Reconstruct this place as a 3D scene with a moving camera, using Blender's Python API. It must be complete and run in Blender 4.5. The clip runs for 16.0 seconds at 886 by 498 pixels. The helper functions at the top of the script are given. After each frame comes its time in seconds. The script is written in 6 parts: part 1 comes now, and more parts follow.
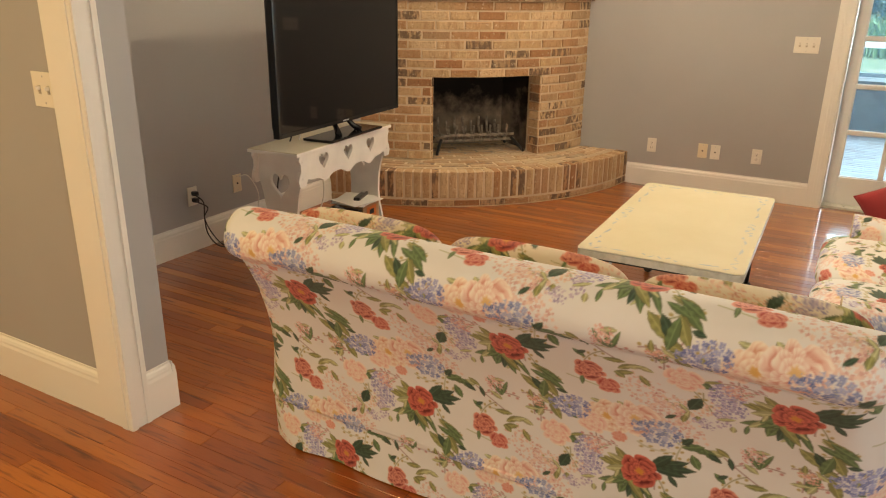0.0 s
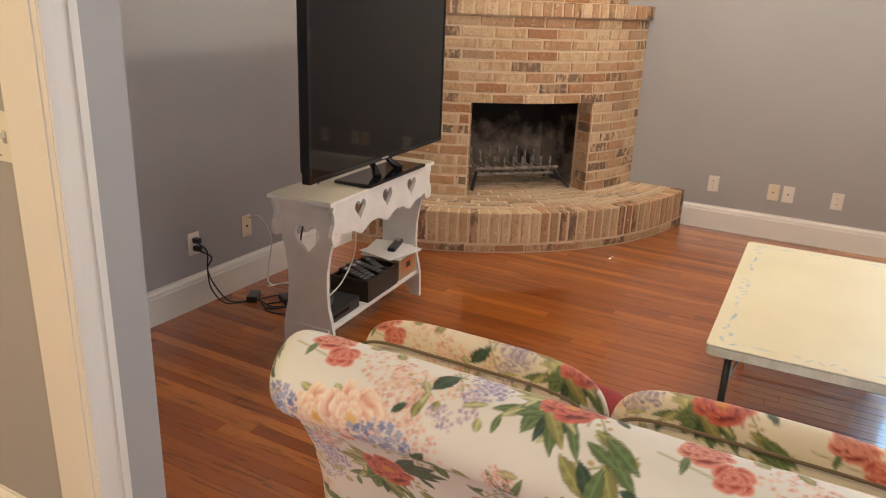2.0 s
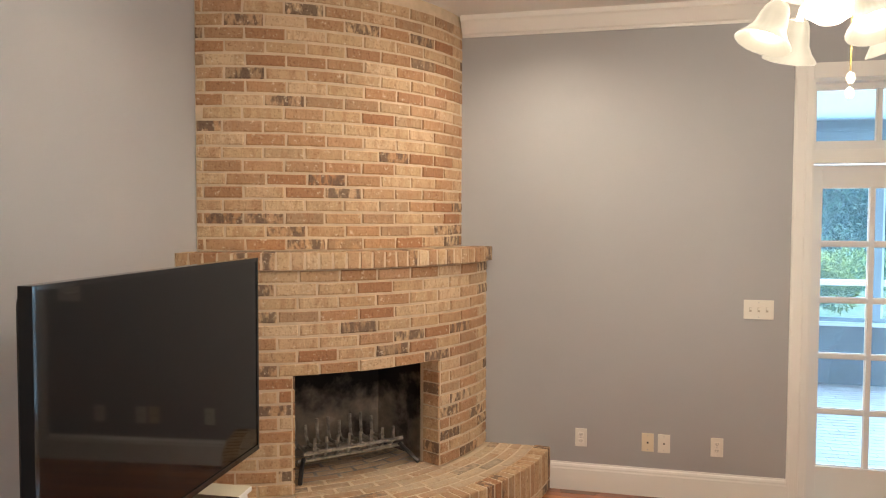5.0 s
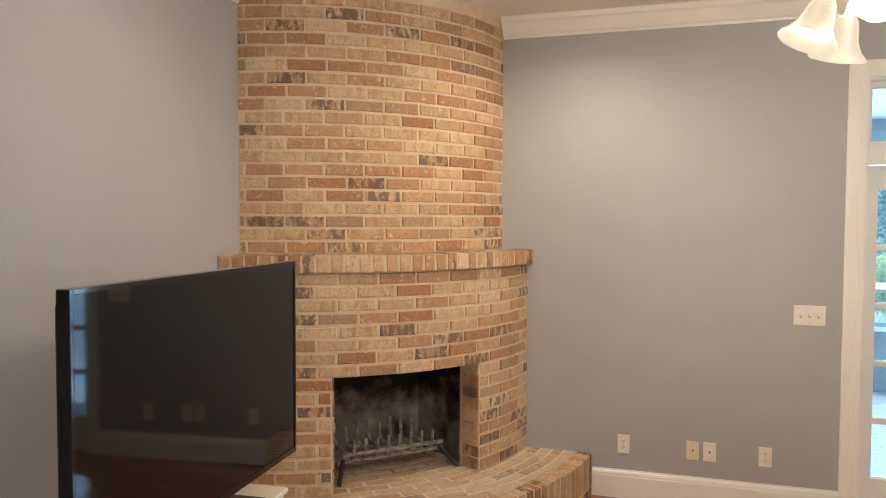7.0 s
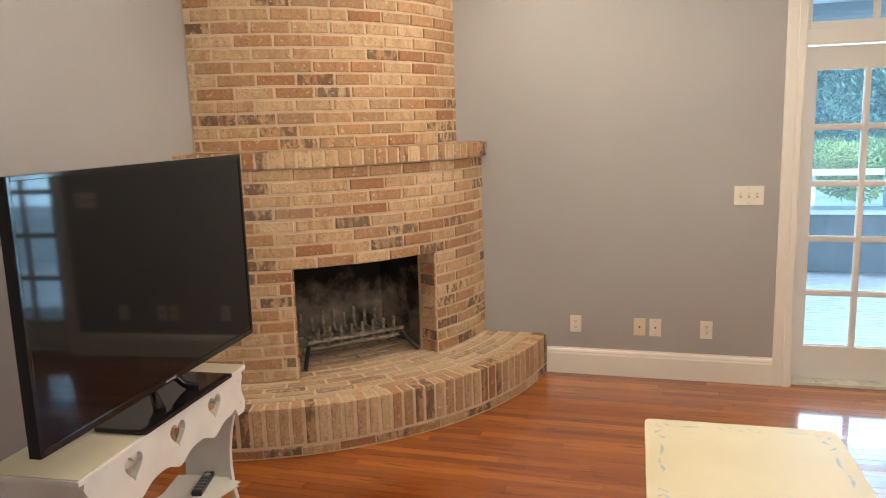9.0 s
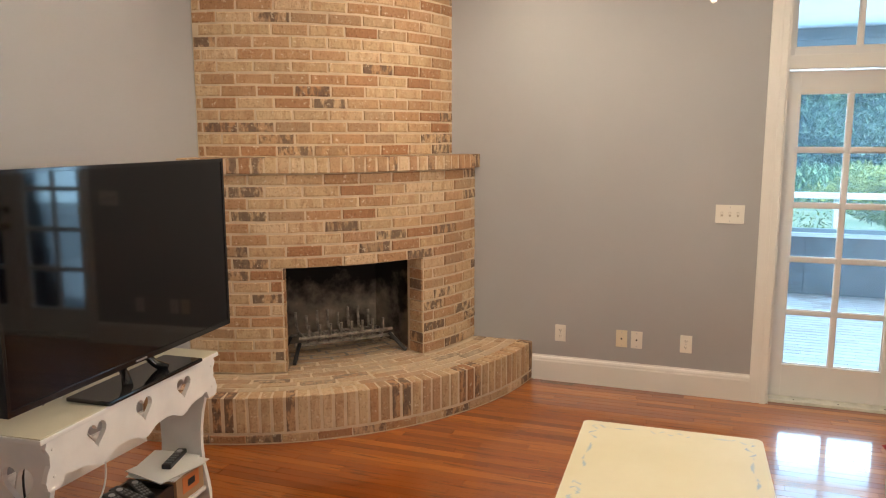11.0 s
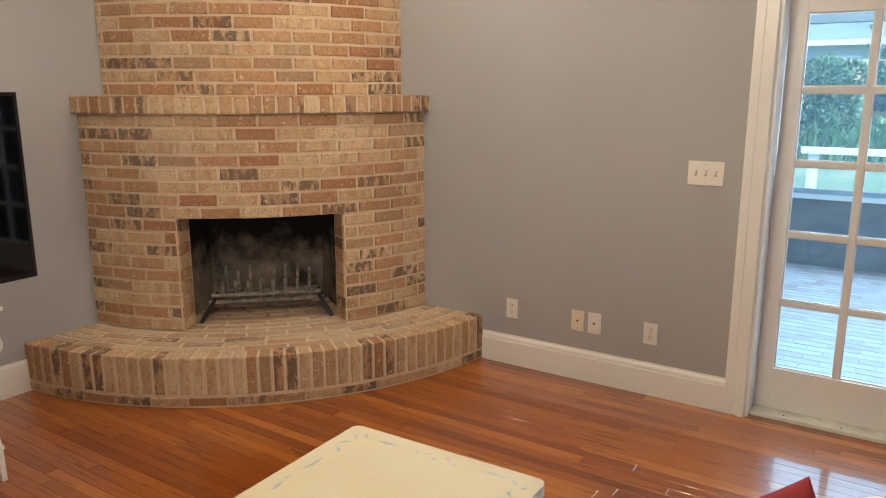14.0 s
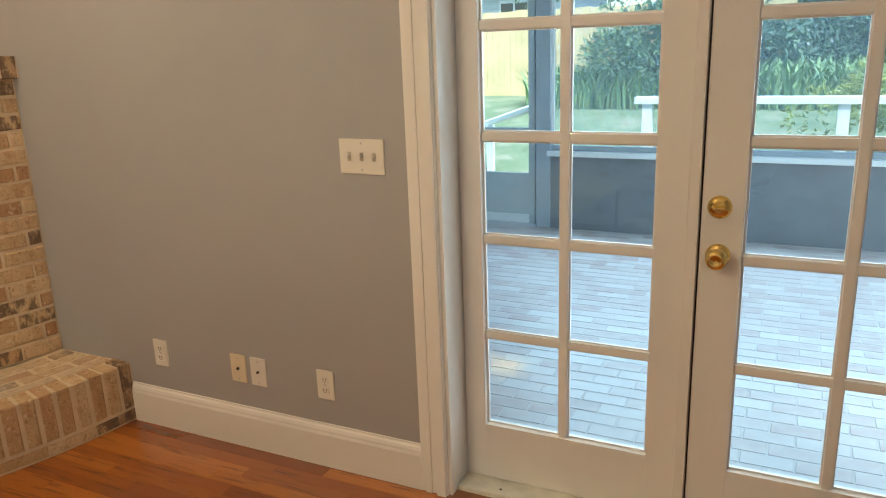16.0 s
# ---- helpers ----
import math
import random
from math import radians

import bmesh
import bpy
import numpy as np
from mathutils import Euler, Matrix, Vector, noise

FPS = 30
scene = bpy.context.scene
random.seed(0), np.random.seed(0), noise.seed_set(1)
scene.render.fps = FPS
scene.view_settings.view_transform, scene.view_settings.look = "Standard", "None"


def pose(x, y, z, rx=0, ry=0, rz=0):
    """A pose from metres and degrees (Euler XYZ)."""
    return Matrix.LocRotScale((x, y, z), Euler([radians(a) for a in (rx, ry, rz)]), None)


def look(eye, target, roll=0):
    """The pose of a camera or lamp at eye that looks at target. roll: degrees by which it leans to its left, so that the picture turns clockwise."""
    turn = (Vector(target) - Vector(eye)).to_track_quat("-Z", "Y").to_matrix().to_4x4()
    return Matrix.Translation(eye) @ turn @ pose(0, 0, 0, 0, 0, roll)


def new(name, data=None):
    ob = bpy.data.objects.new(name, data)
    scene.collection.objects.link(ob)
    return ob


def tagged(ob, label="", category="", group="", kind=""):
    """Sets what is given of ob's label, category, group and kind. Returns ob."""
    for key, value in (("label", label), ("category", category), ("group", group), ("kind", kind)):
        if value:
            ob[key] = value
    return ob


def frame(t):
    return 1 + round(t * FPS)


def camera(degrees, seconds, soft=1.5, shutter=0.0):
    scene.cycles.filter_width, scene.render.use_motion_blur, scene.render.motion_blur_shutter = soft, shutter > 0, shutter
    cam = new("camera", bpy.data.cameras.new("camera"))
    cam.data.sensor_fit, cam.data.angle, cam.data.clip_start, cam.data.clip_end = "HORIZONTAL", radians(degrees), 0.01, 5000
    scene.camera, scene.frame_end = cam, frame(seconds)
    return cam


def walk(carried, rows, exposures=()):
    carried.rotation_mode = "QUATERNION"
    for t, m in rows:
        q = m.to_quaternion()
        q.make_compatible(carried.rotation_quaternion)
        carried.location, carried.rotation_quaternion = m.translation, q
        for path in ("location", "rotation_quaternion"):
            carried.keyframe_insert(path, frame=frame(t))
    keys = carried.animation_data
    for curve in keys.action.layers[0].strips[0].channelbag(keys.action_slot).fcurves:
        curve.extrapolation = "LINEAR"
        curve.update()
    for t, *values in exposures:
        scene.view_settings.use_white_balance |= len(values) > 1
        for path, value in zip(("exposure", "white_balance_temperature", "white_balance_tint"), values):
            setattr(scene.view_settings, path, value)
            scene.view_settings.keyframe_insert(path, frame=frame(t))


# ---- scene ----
cam = camera(61.7, 16.0, soft=1.15)
PATH = [
    (0, (0.142, 0.525, 1.546), (-0.777, 2.169, 0.875), 0.8),
    (0.5, (-0.089, 0.576, 1.549), (-1.059, 2.183, 0.857), 1.5),
    (1, (-0.309, 0.677, 1.537), (-1.277, 2.281, 0.838), 2.2),
    (1.5, (-0.432, 0.896, 1.541), (-1.409, 2.501, 0.856), 2.2),
    (2, (-0.547, 1.054, 1.538), (-1.437, 2.725, 0.893), 2.4),
    (2.5, (-0.694, 1.15, 1.577), (-1.366, 2.942, 0.996), 2.2),
    (3, (-0.791, 1.291, 1.582), (-1.303, 3.147, 1.039), 1.6),
    (3.5, (-0.835, 1.512, 1.607), (-1.326, 3.382, 1.095), 1.3),
    (4, (-0.925, 1.737, 1.622), (-1.387, 3.642, 1.226), 1.0),
    (4.5, (-1.042, 1.874, 1.679), (-1.48, 3.814, 1.466), 0.7),
    (4.7, (-1.079, 1.911, 1.697), (-1.525, 3.857, 1.571), 0.6),
    (6.8, (-1.031, 1.951, 1.734), (-1.623, 3.861, 1.714), 0.2),
    (7, (-1.039, 1.953, 1.72), (-1.631, 3.862, 1.637), 0.2),
    (7.5, (-1.036, 1.971, 1.698), (-1.62, 3.87, 1.462), 0.2),
    (8, (-0.98, 2.002, 1.692), (-1.545, 3.886, 1.327), 0.1),
    (8.5, (-0.913, 1.969, 1.645), (-1.451, 3.861, 1.281), -0.8),
    (8.7, (-0.879, 1.923, 1.648), (-1.407, 3.82, 1.301), -1.5),
    (10.8, (-0.434, 1.704, 1.656), (-1.134, 3.551, 1.34), 0.0),
    (11, (-0.414, 1.763, 1.649), (-1.082, 3.624, 1.347), -0.1),
    (11.5, (-0.412, 1.929, 1.68), (-1.046, 3.805, 1.399), -0.5),
    (12, (-0.225, 2.046, 1.656), (-1.081, 3.831, 1.372), -1.1),
    (12.5, (0.015, 2.153, 1.62), (-0.976, 3.854, 1.268), -1.4),
    (13, (0.178, 2.427, 1.579), (-0.854, 4.085, 1.146), -0.4),
    (13.5, (0.337, 2.654, 1.58), (-0.775, 4.266, 1.175), -0.2),
    (14, (0.613, 2.971, 1.564), (-0.466, 4.602, 1.142), -0.0),
    (14.5, (0.735, 3.36, 1.545), (-0.167, 5.086, 1.089), -0.1),
    (15, (0.901, 3.764, 1.507), (0.063, 5.502, 0.981), -1.2),
    (15.5, (0.955, 4.113, 1.489), (0.066, 5.812, 0.919), -2.1),
    (16, (0.977, 4.566, 1.51), (0.134, 6.299, 0.979), -2.1),
]
EXPOSURES = [(0.0, 2.55, 7500, 5), (1.5, 2.65, 6200, 7), (2.5, 2.66, 5900, 8), (3.5, 2.66, 6100, 8), (4.5, 2.62, 6100, 7), (7.0, 2.6, 6100, 7), (8.5, 2.6, 6200, 7), (11.0, 2.52, 6300, 7), (12.0, 2.5, 6900, 6), (13.5, 2.52, 6600, 7), (14.5, 2.15, 5900, 6), (15.0, 2.15, 6900, 6), (15.5, 2.18, 7500, 6), (16.0, 2.15, 7300, 6)]
walk(cam, [(t, look(eye, target, roll)) for t, eye, target, roll in PATH], EXPOSURES)

# ---- plan ----
LEFT, BACK, RIGHT = -3.26, 6.6, 2.2      # inner faces of the living room
FRONT0, FRONT1 = 2.0, 2.2                # the wall with the wide opening
JAMB = -1.978                            # left end of the opening
CEIL = 2.97
KITCHEN = -2.4                           # rear wall of the space behind the camera
KLEFT = -4.6

# ---- world and lights ----
world = bpy.data.worlds.new("world")
scene.world = world
world.use_nodes = True
wn = world.node_tree.nodes
sky = wn.new("ShaderNodeTexSky")
sky.sky_type = "NISHITA"
sky.sun_disc = False
sky.sun_elevation, sky.sun_rotation = radians(55), radians(135)
wn["Background"].inputs[1].default_value = 0.15
world.node_tree.links.new(sky.outputs[0], wn["Background"].inputs[0])


def lamp(name, kind, m, watts, colour, **more):
    data = bpy.data.lights.new(name, kind)
    data.energy, data.color = watts, colour
    for key, value in more.items():
        if key == "size":
            data.size = value
        elif key == "size_y":
            data.shape, data.size_y = "RECTANGLE", value
        elif key == "radius":
            data.shadow_soft_size = value
        elif key == "angle":
            data.angle = value
    ob = new(name, data)
    ob.matrix_world = m
    return ob


lamp("sun", "SUN", look((7, 9, 14), (0, 16, 0)), 2.0, (1.0, 0.98, 0.95), angle=radians(25))
WARM = (1.0, 0.81, 0.60)
FAN = (-0.50, 4.30)
for k in range(4):
    a = radians(20 + 90 * k)
    lamp("fan_bulb", "POINT", pose(FAN[0] + 0.19 * math.cos(a), FAN[1] + 0.19 * math.sin(a), 2.25), 3.5, WARM, radius=0.04)
CANS = ((-1.50, 5.80, 13.0), (-2.50, 4.45, 6.5))
for x, y, power in CANS:
    can = lamp("downlight_lamp", "SPOT", pose(x, y, CEIL - 0.012), power, WARM, radius=0.05)
    can.data.spot_size, can.data.spot_blend = radians(158), 0.85
lamp("kitchen_light", "AREA", pose(-2.6, -0.2, CEIL - 0.06), 13.5, (1.0, 0.70, 0.30), size=0.7)
# added fill on the blank side wall, brightens the sofa back
lamp("kitchen_fill", "AREA", pose(3.1, -0.9, 1.5, 90, 0, 90), 15, (1.0, 0.95, 0.87), size=1.6, size_y=1.2)
# the sky's light in the opening of the french doors
lamp("door_sky", "AREA", pose(0.75, BACK + 0.25, 1.15, 90, 0, 180), 5, (0.72, 0.86, 1.0), size=1.3, size_y=1.7)

lamp("porch_sky", "AREA", pose(1.8, 10.80, 1.4, 90, 0, 180), 52, (0.68, 0.85, 1.0), size=6.0, size_y=1.4)

# ---- materials ----


class Nodes:
    """A small hand for node trees."""

    def __init__(self, name):
        self.mat = bpy.data.materials.new(name)
        self.mat.use_nodes = True
        self.tree = self.mat.node_tree
        self.bsdf = self.tree.nodes["Principled BSDF"]

    def add(self, kind, **sets):
        n = self.tree.nodes.new(kind)
        for key, value in sets.items():
            if key == "op":
                n.operation = value
            elif key == "blend":
                n.data_type, n.blend_type = "RGBA", value
            elif key == "attribute":
                n.attribute_name = value
            elif key == "feature":
                n.feature = value
        return n

    def link(self, a, b):
        self.tree.links.new(a, b)

    def coords(self, scale=(1, 1, 1), kind="Object"):
        c, m = self.add("ShaderNodeTexCoord"), self.add("ShaderNodeMapping")
        self.link(c.outputs[kind], m.inputs[0])
        m.inputs["Scale"].default_value = scale
        return m.outputs[0]

    def noise(self, vec, scale, detail=4, rough=0.55):
        n = self.add("ShaderNodeTexNoise")
        self.link(vec, n.inputs["Vector"])
        n.inputs["Scale"].default_value, n.inputs["Detail"].default_value, n.inputs["Roughness"].default_value = scale, detail, rough
        return n.outputs[0]

    def ramp(self, fac, stops):
        n = self.add("ShaderNodeValToRGB")
        self.link(fac, n.inputs[0])
        e = n.color_ramp.elements
        while len(e) < len(stops):
            e.new(0.5)
        for el, (p, c) in zip(e, stops):
            el.position, el.color = p, (*c, 1) if len(c) == 3 else c
        return n.outputs[0]

    def mix(self, fac, a, b, blend="MIX"):
        n = self.add("ShaderNodeMix", blend=blend)
        for sock, v in ((n.inputs[0], fac), (n.inputs[6], a), (n.inputs[7], b)):
            if isinstance(v, (int, float)):
                sock.default_value = v
            elif isinstance(v, tuple):
                sock.default_value = (*v, 1)
            else:
                self.link(v, sock)
        return n.outputs[2]

    def math(self, op, a, b=0.0):
        n = self.add("ShaderNodeMath", op=op)
        for sock, v in ((n.inputs[0], a), (n.inputs[1], b)):
            if isinstance(v, (int, float)):
                sock.default_value = v
            else:
                self.link(v, sock)
        return n.outputs[0]

    def bump(self, height, strength, distance):
        n = self.add("ShaderNodeBump")
        self.link(height, n.inputs["Height"])
        n.inputs["Strength"].default_value, n.inputs["Distance"].default_value = strength, distance
        self.link(n.outputs[0], self.bsdf.inputs["Normal"])

    def done(self, colour, rough=0.5, metal=0.0):
        for sock, v in (("Base Color", colour), ("Roughness", rough), ("Metallic", metal)):
            if isinstance(v, (int, float)):
                self.bsdf.inputs[sock].default_value = v
            elif isinstance(v, tuple):
                self.bsdf.inputs[sock].default_value = (*v, 1)
            else:
                self.link(v, self.bsdf.inputs[sock])
        return self.mat


def shift(c, k):
    return tuple(min(1, v * k) for v in c)


def painted(name, c, rough=0.5, spread=0.06, grain=220, bump=0.05, blotch=1.5):
    n = Nodes(name)
    v = n.coords()
    big = n.ramp(n.noise(v, blotch, 3), [(0.3, shift(c, 1 - spread)), (0.7, shift(c, 1 + spread))])
    fine = n.noise(v, grain, 3)
    n.bump(fine, bump, 0.002)
    return n.done(big, rough)


M = {}
M["wall"] = painted("grey_wall_paint", (0.388, 0.386, 0.396), 0.55, 0.03, 260, 0.06)
M["ceiling"] = painted("ceiling_paint", (0.76, 0.74, 0.70), 0.8, 0.03, 120, 0.15)
M["trim"] = painted("white_trim_paint", (0.80, 0.785, 0.75), 0.32, 0.025, 60, 0.03)
M["door"] = painted("white_door_paint", (0.78, 0.77, 0.75), 0.35, 0.03, 60, 0.03)
M["plate"] = painted("ivory_plastic", (0.78, 0.75, 0.68), 0.3, 0.02, 40, 0.01)
M["cream_plate"] = painted("cream_plastic", (0.74, 0.66, 0.50), 0.3, 0.02, 40, 0.01)
M["dark"] = painted("dark_slot", (0.02, 0.02, 0.02), 0.5, 0.05)
M["black_metal"] = painted("black_metal", (0.022, 0.022, 0.024), 0.42, 0.15, 300, 0.05)
M["black_plastic"] = painted("black_plastic", (0.014, 0.014, 0.016), 0.3, 0.1, 300, 0.03)
M["gloss_black"] = painted("gloss_black_plastic", (0.008, 0.008, 0.009), 0.08, 0.05, 10, 0.0)
M["steel"] = painted("steel", (0.5, 0.5, 0.52), 0.3, 0.06)
M["steel"].node_tree.nodes["Principled BSDF"].inputs["Metallic"].default_value = 1.0
M["brass"] = painted("polished_brass", (0.83, 0.58, 0.2), 0.16, 0.05, 200, 0.02)
M["brass"].node_tree.nodes["Principled BSDF"].inputs["Metallic"].default_value = 1.0


def screen_glass():
    n = Nodes("tv_screen")
    v = n.coords()
    n.bsdf.inputs["Specular IOR Level"].default_value = 0.42
    return n.done((0.002, 0.002, 0.003), n.ramp(n.noise(v, 3, 2), [(0.2, (0.035,) * 3), (0.8, (0.05,) * 3)]))


M["screen"] = screen_glass()


def oak():
    n = Nodes("red_oak_strip")
    c, info, geo = n.add("ShaderNodeTexCoord"), n.add("ShaderNodeObjectInfo"), n.add("ShaderNodeNewGeometry")
    rnd = n.math("FRACT", n.math("ADD", info.outputs["Random"], n.math("MULTIPLY", geo.outputs["Random Per Island"], 0.999)))
    comb = n.add("ShaderNodeCombineXYZ")
    n.link(n.math("MULTIPLY", rnd, 37.0), comb.inputs[0])
    n.link(n.math("MULTIPLY", rnd, 91.0), comb.inputs[2])
    add = n.add("ShaderNodeVectorMath", op="ADD")
    n.link(geo.outputs["Position"], add.inputs[0])
    n.link(comb.outputs[0], add.inputs[1])
    m1, m2 = n.add("ShaderNodeMapping"), n.add("ShaderNodeMapping")
    n.link(add.outputs[0], m1.inputs[0])
    n.link(add.outputs[0], m2.inputs[0])
    m1.inputs["Scale"].default_value, m2.inputs["Scale"].default_value = (1.9, 22, 1), (6, 190, 1)
    cath = n.noise(m1.outputs[0], 2.2, 5, 0.6)
    pores = n.noise(m2.outputs[0], 1.5, 3, 0.7)
    tone = n.ramp(rnd, [(0.0, (0.20, 0.046, 0.006)), (0.15, (0.29, 0.071, 0.010)), (0.75, (0.375, 0.108, 0.014)), (1.0, (0.49, 0.165, 0.028))])
    grain = n.ramp(cath, [(0.31, (0.42, 0.33, 0.28)), (0.45, (1, 1, 1)), (0.62, (1.0, 0.98, 0.95)), (0.8, (0.80, 0.72, 0.62))])
    fine = n.ramp(pores, [(0.33, (0.62, 0.55, 0.48)), (0.5, (1, 1, 1))])
    col = n.mix(1.0, tone, grain, "MULTIPLY")
    col = n.mix(0.35, col, fine, "MULTIPLY")
    worn = n.noise(n.coords((1, 1, 1)), 1.1, 3)
    n.bump(pores, 0.05, 0.001)
    n.bsdf.inputs["Coat Weight"].default_value = 1.0
    n.bsdf.inputs["Coat Roughness"].default_value = 0.06
    return n.done(col, n.ramp(worn, [(0.3, (0.26,) * 3), (0.7, (0.36,) * 3)]))


M["oak"] = oak()
M["gap"] = painted("floor_gap", (0.045, 0.018, 0.008), 0.7)


def brick_material(name, dust=False):
    n = Nodes(name)
    info, geo = n.add("ShaderNodeObjectInfo"), n.add("ShaderNodeNewGeometry")
    rnd = n.math("FRACT", n.math("ADD", info.outputs["Random"], geo.outputs["Random Per Island"]))
    comb = n.add("ShaderNodeCombineXYZ")
    n.link(n.math("MULTIPLY", rnd, 57.0), comb.inputs[0])
    add = n.add("ShaderNodeVectorMath", op="ADD")
    n.link(geo.outputs["Position"], add.inputs[0])
    n.link(comb.outputs[0], add.inputs[1])
    v = add.outputs[0]
    upright = n.add("ShaderNodeMapping")
    n.link(v, upright.inputs[0])
    upright.inputs["Scale"].default_value = (1, 1, 0.4)
    vs = upright.outputs[0]
    tone = n.ramp(rnd, [(0.0, (0.56, 0.39, 0.225)), (0.14, (0.66, 0.49, 0.31)), (0.27, (0.43, 0.22, 0.105)), (0.38, (0.61, 0.44, 0.265)),
                        (0.50, (0.52, 0.335, 0.185)), (0.61, (0.36, 0.17, 0.078)), (0.72, (0.68, 0.51, 0.33)), (0.84, (0.48, 0.275, 0.14)), (0.93, (0.38, 0.25, 0.15)), (1.0, (0.59, 0.42, 0.25))])
    # clay of another firing showing in broad flecks
    blot = n.noise(vs, 21, 4, 0.6)
    col = n.mix(n.ramp(blot, [(0.52, (0, 0, 0)), (0.62, (0.45,) * 3)]), tone, (0.40, 0.21, 0.10))
    # nearly black flashing on some bricks, a few flecks on the others
    pick = n.ramp(n.math("FRACT", n.math("MULTIPLY", rnd, 7.31)), [(0.78, (0.10,) * 3), (0.80, (1, 1, 1))])
    dark = n.ramp(n.noise(vs, 27, 3, 0.6), [(0.42, (0, 0, 0)), (0.54, (0.85,) * 3)])
    col = n.mix(n.mix(1.0, pick, dark, "MULTIPLY"), col, (0.13, 0.085, 0.06))
    pits = n.ramp(n.noise(v, 80, 3, 0.6), [(0.34, (0.45, 0.33, 0.25)), (0.44, (1, 1, 1))])
    col = n.mix(0.55, col, pits, "MULTIPLY")
    # smears of mortar
    smear = n.ramp(n.noise(v, 40, 4, 0.7), [(0.60, (0, 0, 0)), (0.67, (0.75,) * 3)])
    col = n.mix(smear, col, (0.70, 0.58, 0.43))
    if dust:
        pos = n.add("ShaderNodeNewGeometry")
        dusty = n.ramp(n.noise(pos.outputs["Position"], 5.5, 5, 0.65), [(0.38, (0.62,) * 3), (0.62, (0.15,) * 3)])
        col = n.mix(dusty, col, (0.50, 0.42, 0.32))
    n.bump(n.noise(v, 42, 5, 0.65), 0.75, 0.010)
    return n.done(col, 0.85)


M["brick"] = brick_material("wirecut_brick")
M["hearth_brick"] = brick_material("dusty_hearth_brick", True)
M["mortar"] = painted("buff_mortar", (0.64, 0.51, 0.36), 0.9, 0.10, 150, 0.4, 12)


def firebox_material():
    n = Nodes("sooty_firebrick")
    geo, sep = n.add("ShaderNodeNewGeometry"), n.add("ShaderNodeSeparateXYZ")
    n.link(geo.outputs["Position"], sep.inputs[0])
    s = n.noise(geo.outputs["Position"], 5, 5, 0.6)
    # the soot lies thickest above the line of the old fires
    line = n.math("SUBTRACT", sep.outputs[2], n.math("MULTIPLY", n.noise(geo.outputs["Position"], 5.0, 4, 0.6), 0.62))
    thick = n.ramp(line, [(0.22, (0, 0, 0)), (0.40, (1, 1, 1))])
    pale = n.ramp(s, [(0.34, (0.05, 0.04, 0.034)), (0.46, (0.17, 0.14, 0.115)), (0.60, (0.27, 0.215, 0.165)), (0.72, (0.40, 0.34, 0.28))])
    n.bump(s, 0.4, 0.01)
    return n.done(n.mix(thick, pale, (0.014, 0.011, 0.010)), 0.92)


M["firebox"] = firebox_material()
M["soot"] = painted("black_soot", (0.012, 0.011, 0.010), 0.95, 0.4, 60, 0.2, 7)
M["ash"] = painted("grey_ash", (0.33, 0.29, 0.25), 0.95, 0.3, 60, 0.4, 14)


def glass_pane():
    n = Nodes("window_glass")
    out = n.tree.nodes["Material Output"]
    tr, gl, fr, mx = n.add("ShaderNodeBsdfTransparent"), n.add("ShaderNodeBsdfGlossy"), n.add("ShaderNodeFresnel"), n.add("ShaderNodeMixShader")
    gl.inputs["Roughness"].default_value = 0.02
    # blue tint stands in for the cool cast of daylight
    tr.inputs[0].default_value = (0.80, 0.93, 1.0, 1)
    n.link(fr.outputs[0], mx.inputs[0])
    n.link(tr.outputs[0], mx.inputs[1])
    n.link(gl.outputs[0], mx.inputs[2])
    n.link(mx.outputs[0], out.inputs[0])
    return n.mat


M["glass"] = glass_pane()

# ---- mesh helpers ----


def box(bm, x0, x1, y0, y1, z0, z1, bevel=0.0):
    geo = bmesh.ops.create_cube(bm, size=1.0)
    vs = geo["verts"]
    bmesh.ops.scale(bm, vec=(x1 - x0, y1 - y0, z1 - z0), verts=vs)
    bmesh.ops.translate(bm, vec=((x0 + x1) / 2, (y0 + y1) / 2, (z0 + z1) / 2), verts=vs)
    if bevel:
        es = list({e for v in vs for e in v.link_edges})
        bmesh.ops.bevel(bm, geom=es, offset=bevel, segments=2, profile=0.7, affect="EDGES")
    return bm


def new_box(*a, **k):
    return box(bmesh.new(), *a, **k)


def tube(bm, path, radius, sides=8, cap=True):
    """A round bar along a list of points."""
    pts = [Vector(p) for p in path]
    rings = []
    ref = Vector((0.31, 0.22, 0.93)).normalized()
    for i, p in enumerate(pts):
        d = (pts[min(i + 1, len(pts) - 1)] - pts[max(i - 1, 0)]).normalized()
        side = d.cross(ref)
        if side.length < 0.05:
            side = d.cross(Vector((1, 0, 0)))
        side.normalize()
        up = side.cross(d)
        r = radius[i] if isinstance(radius, (list, tuple)) else radius
        rings.append([bm.verts.new(p + r * (math.cos(2 * math.pi * k / sides) * side + math.sin(2 * math.pi * k / sides) * up)) for k in range(sides)])
    for a, b in zip(rings, rings[1:]):
        for k in range(sides):
            bm.faces.new((a[k], b[k], b[(k + 1) % sides], a[(k + 1) % sides]))
    if cap:
        bm.faces.new(rings[0])
        bm.faces.new(rings[-1][::-1])
    bmesh.ops.recalc_face_normals(bm, faces=bm.faces)
    return bm


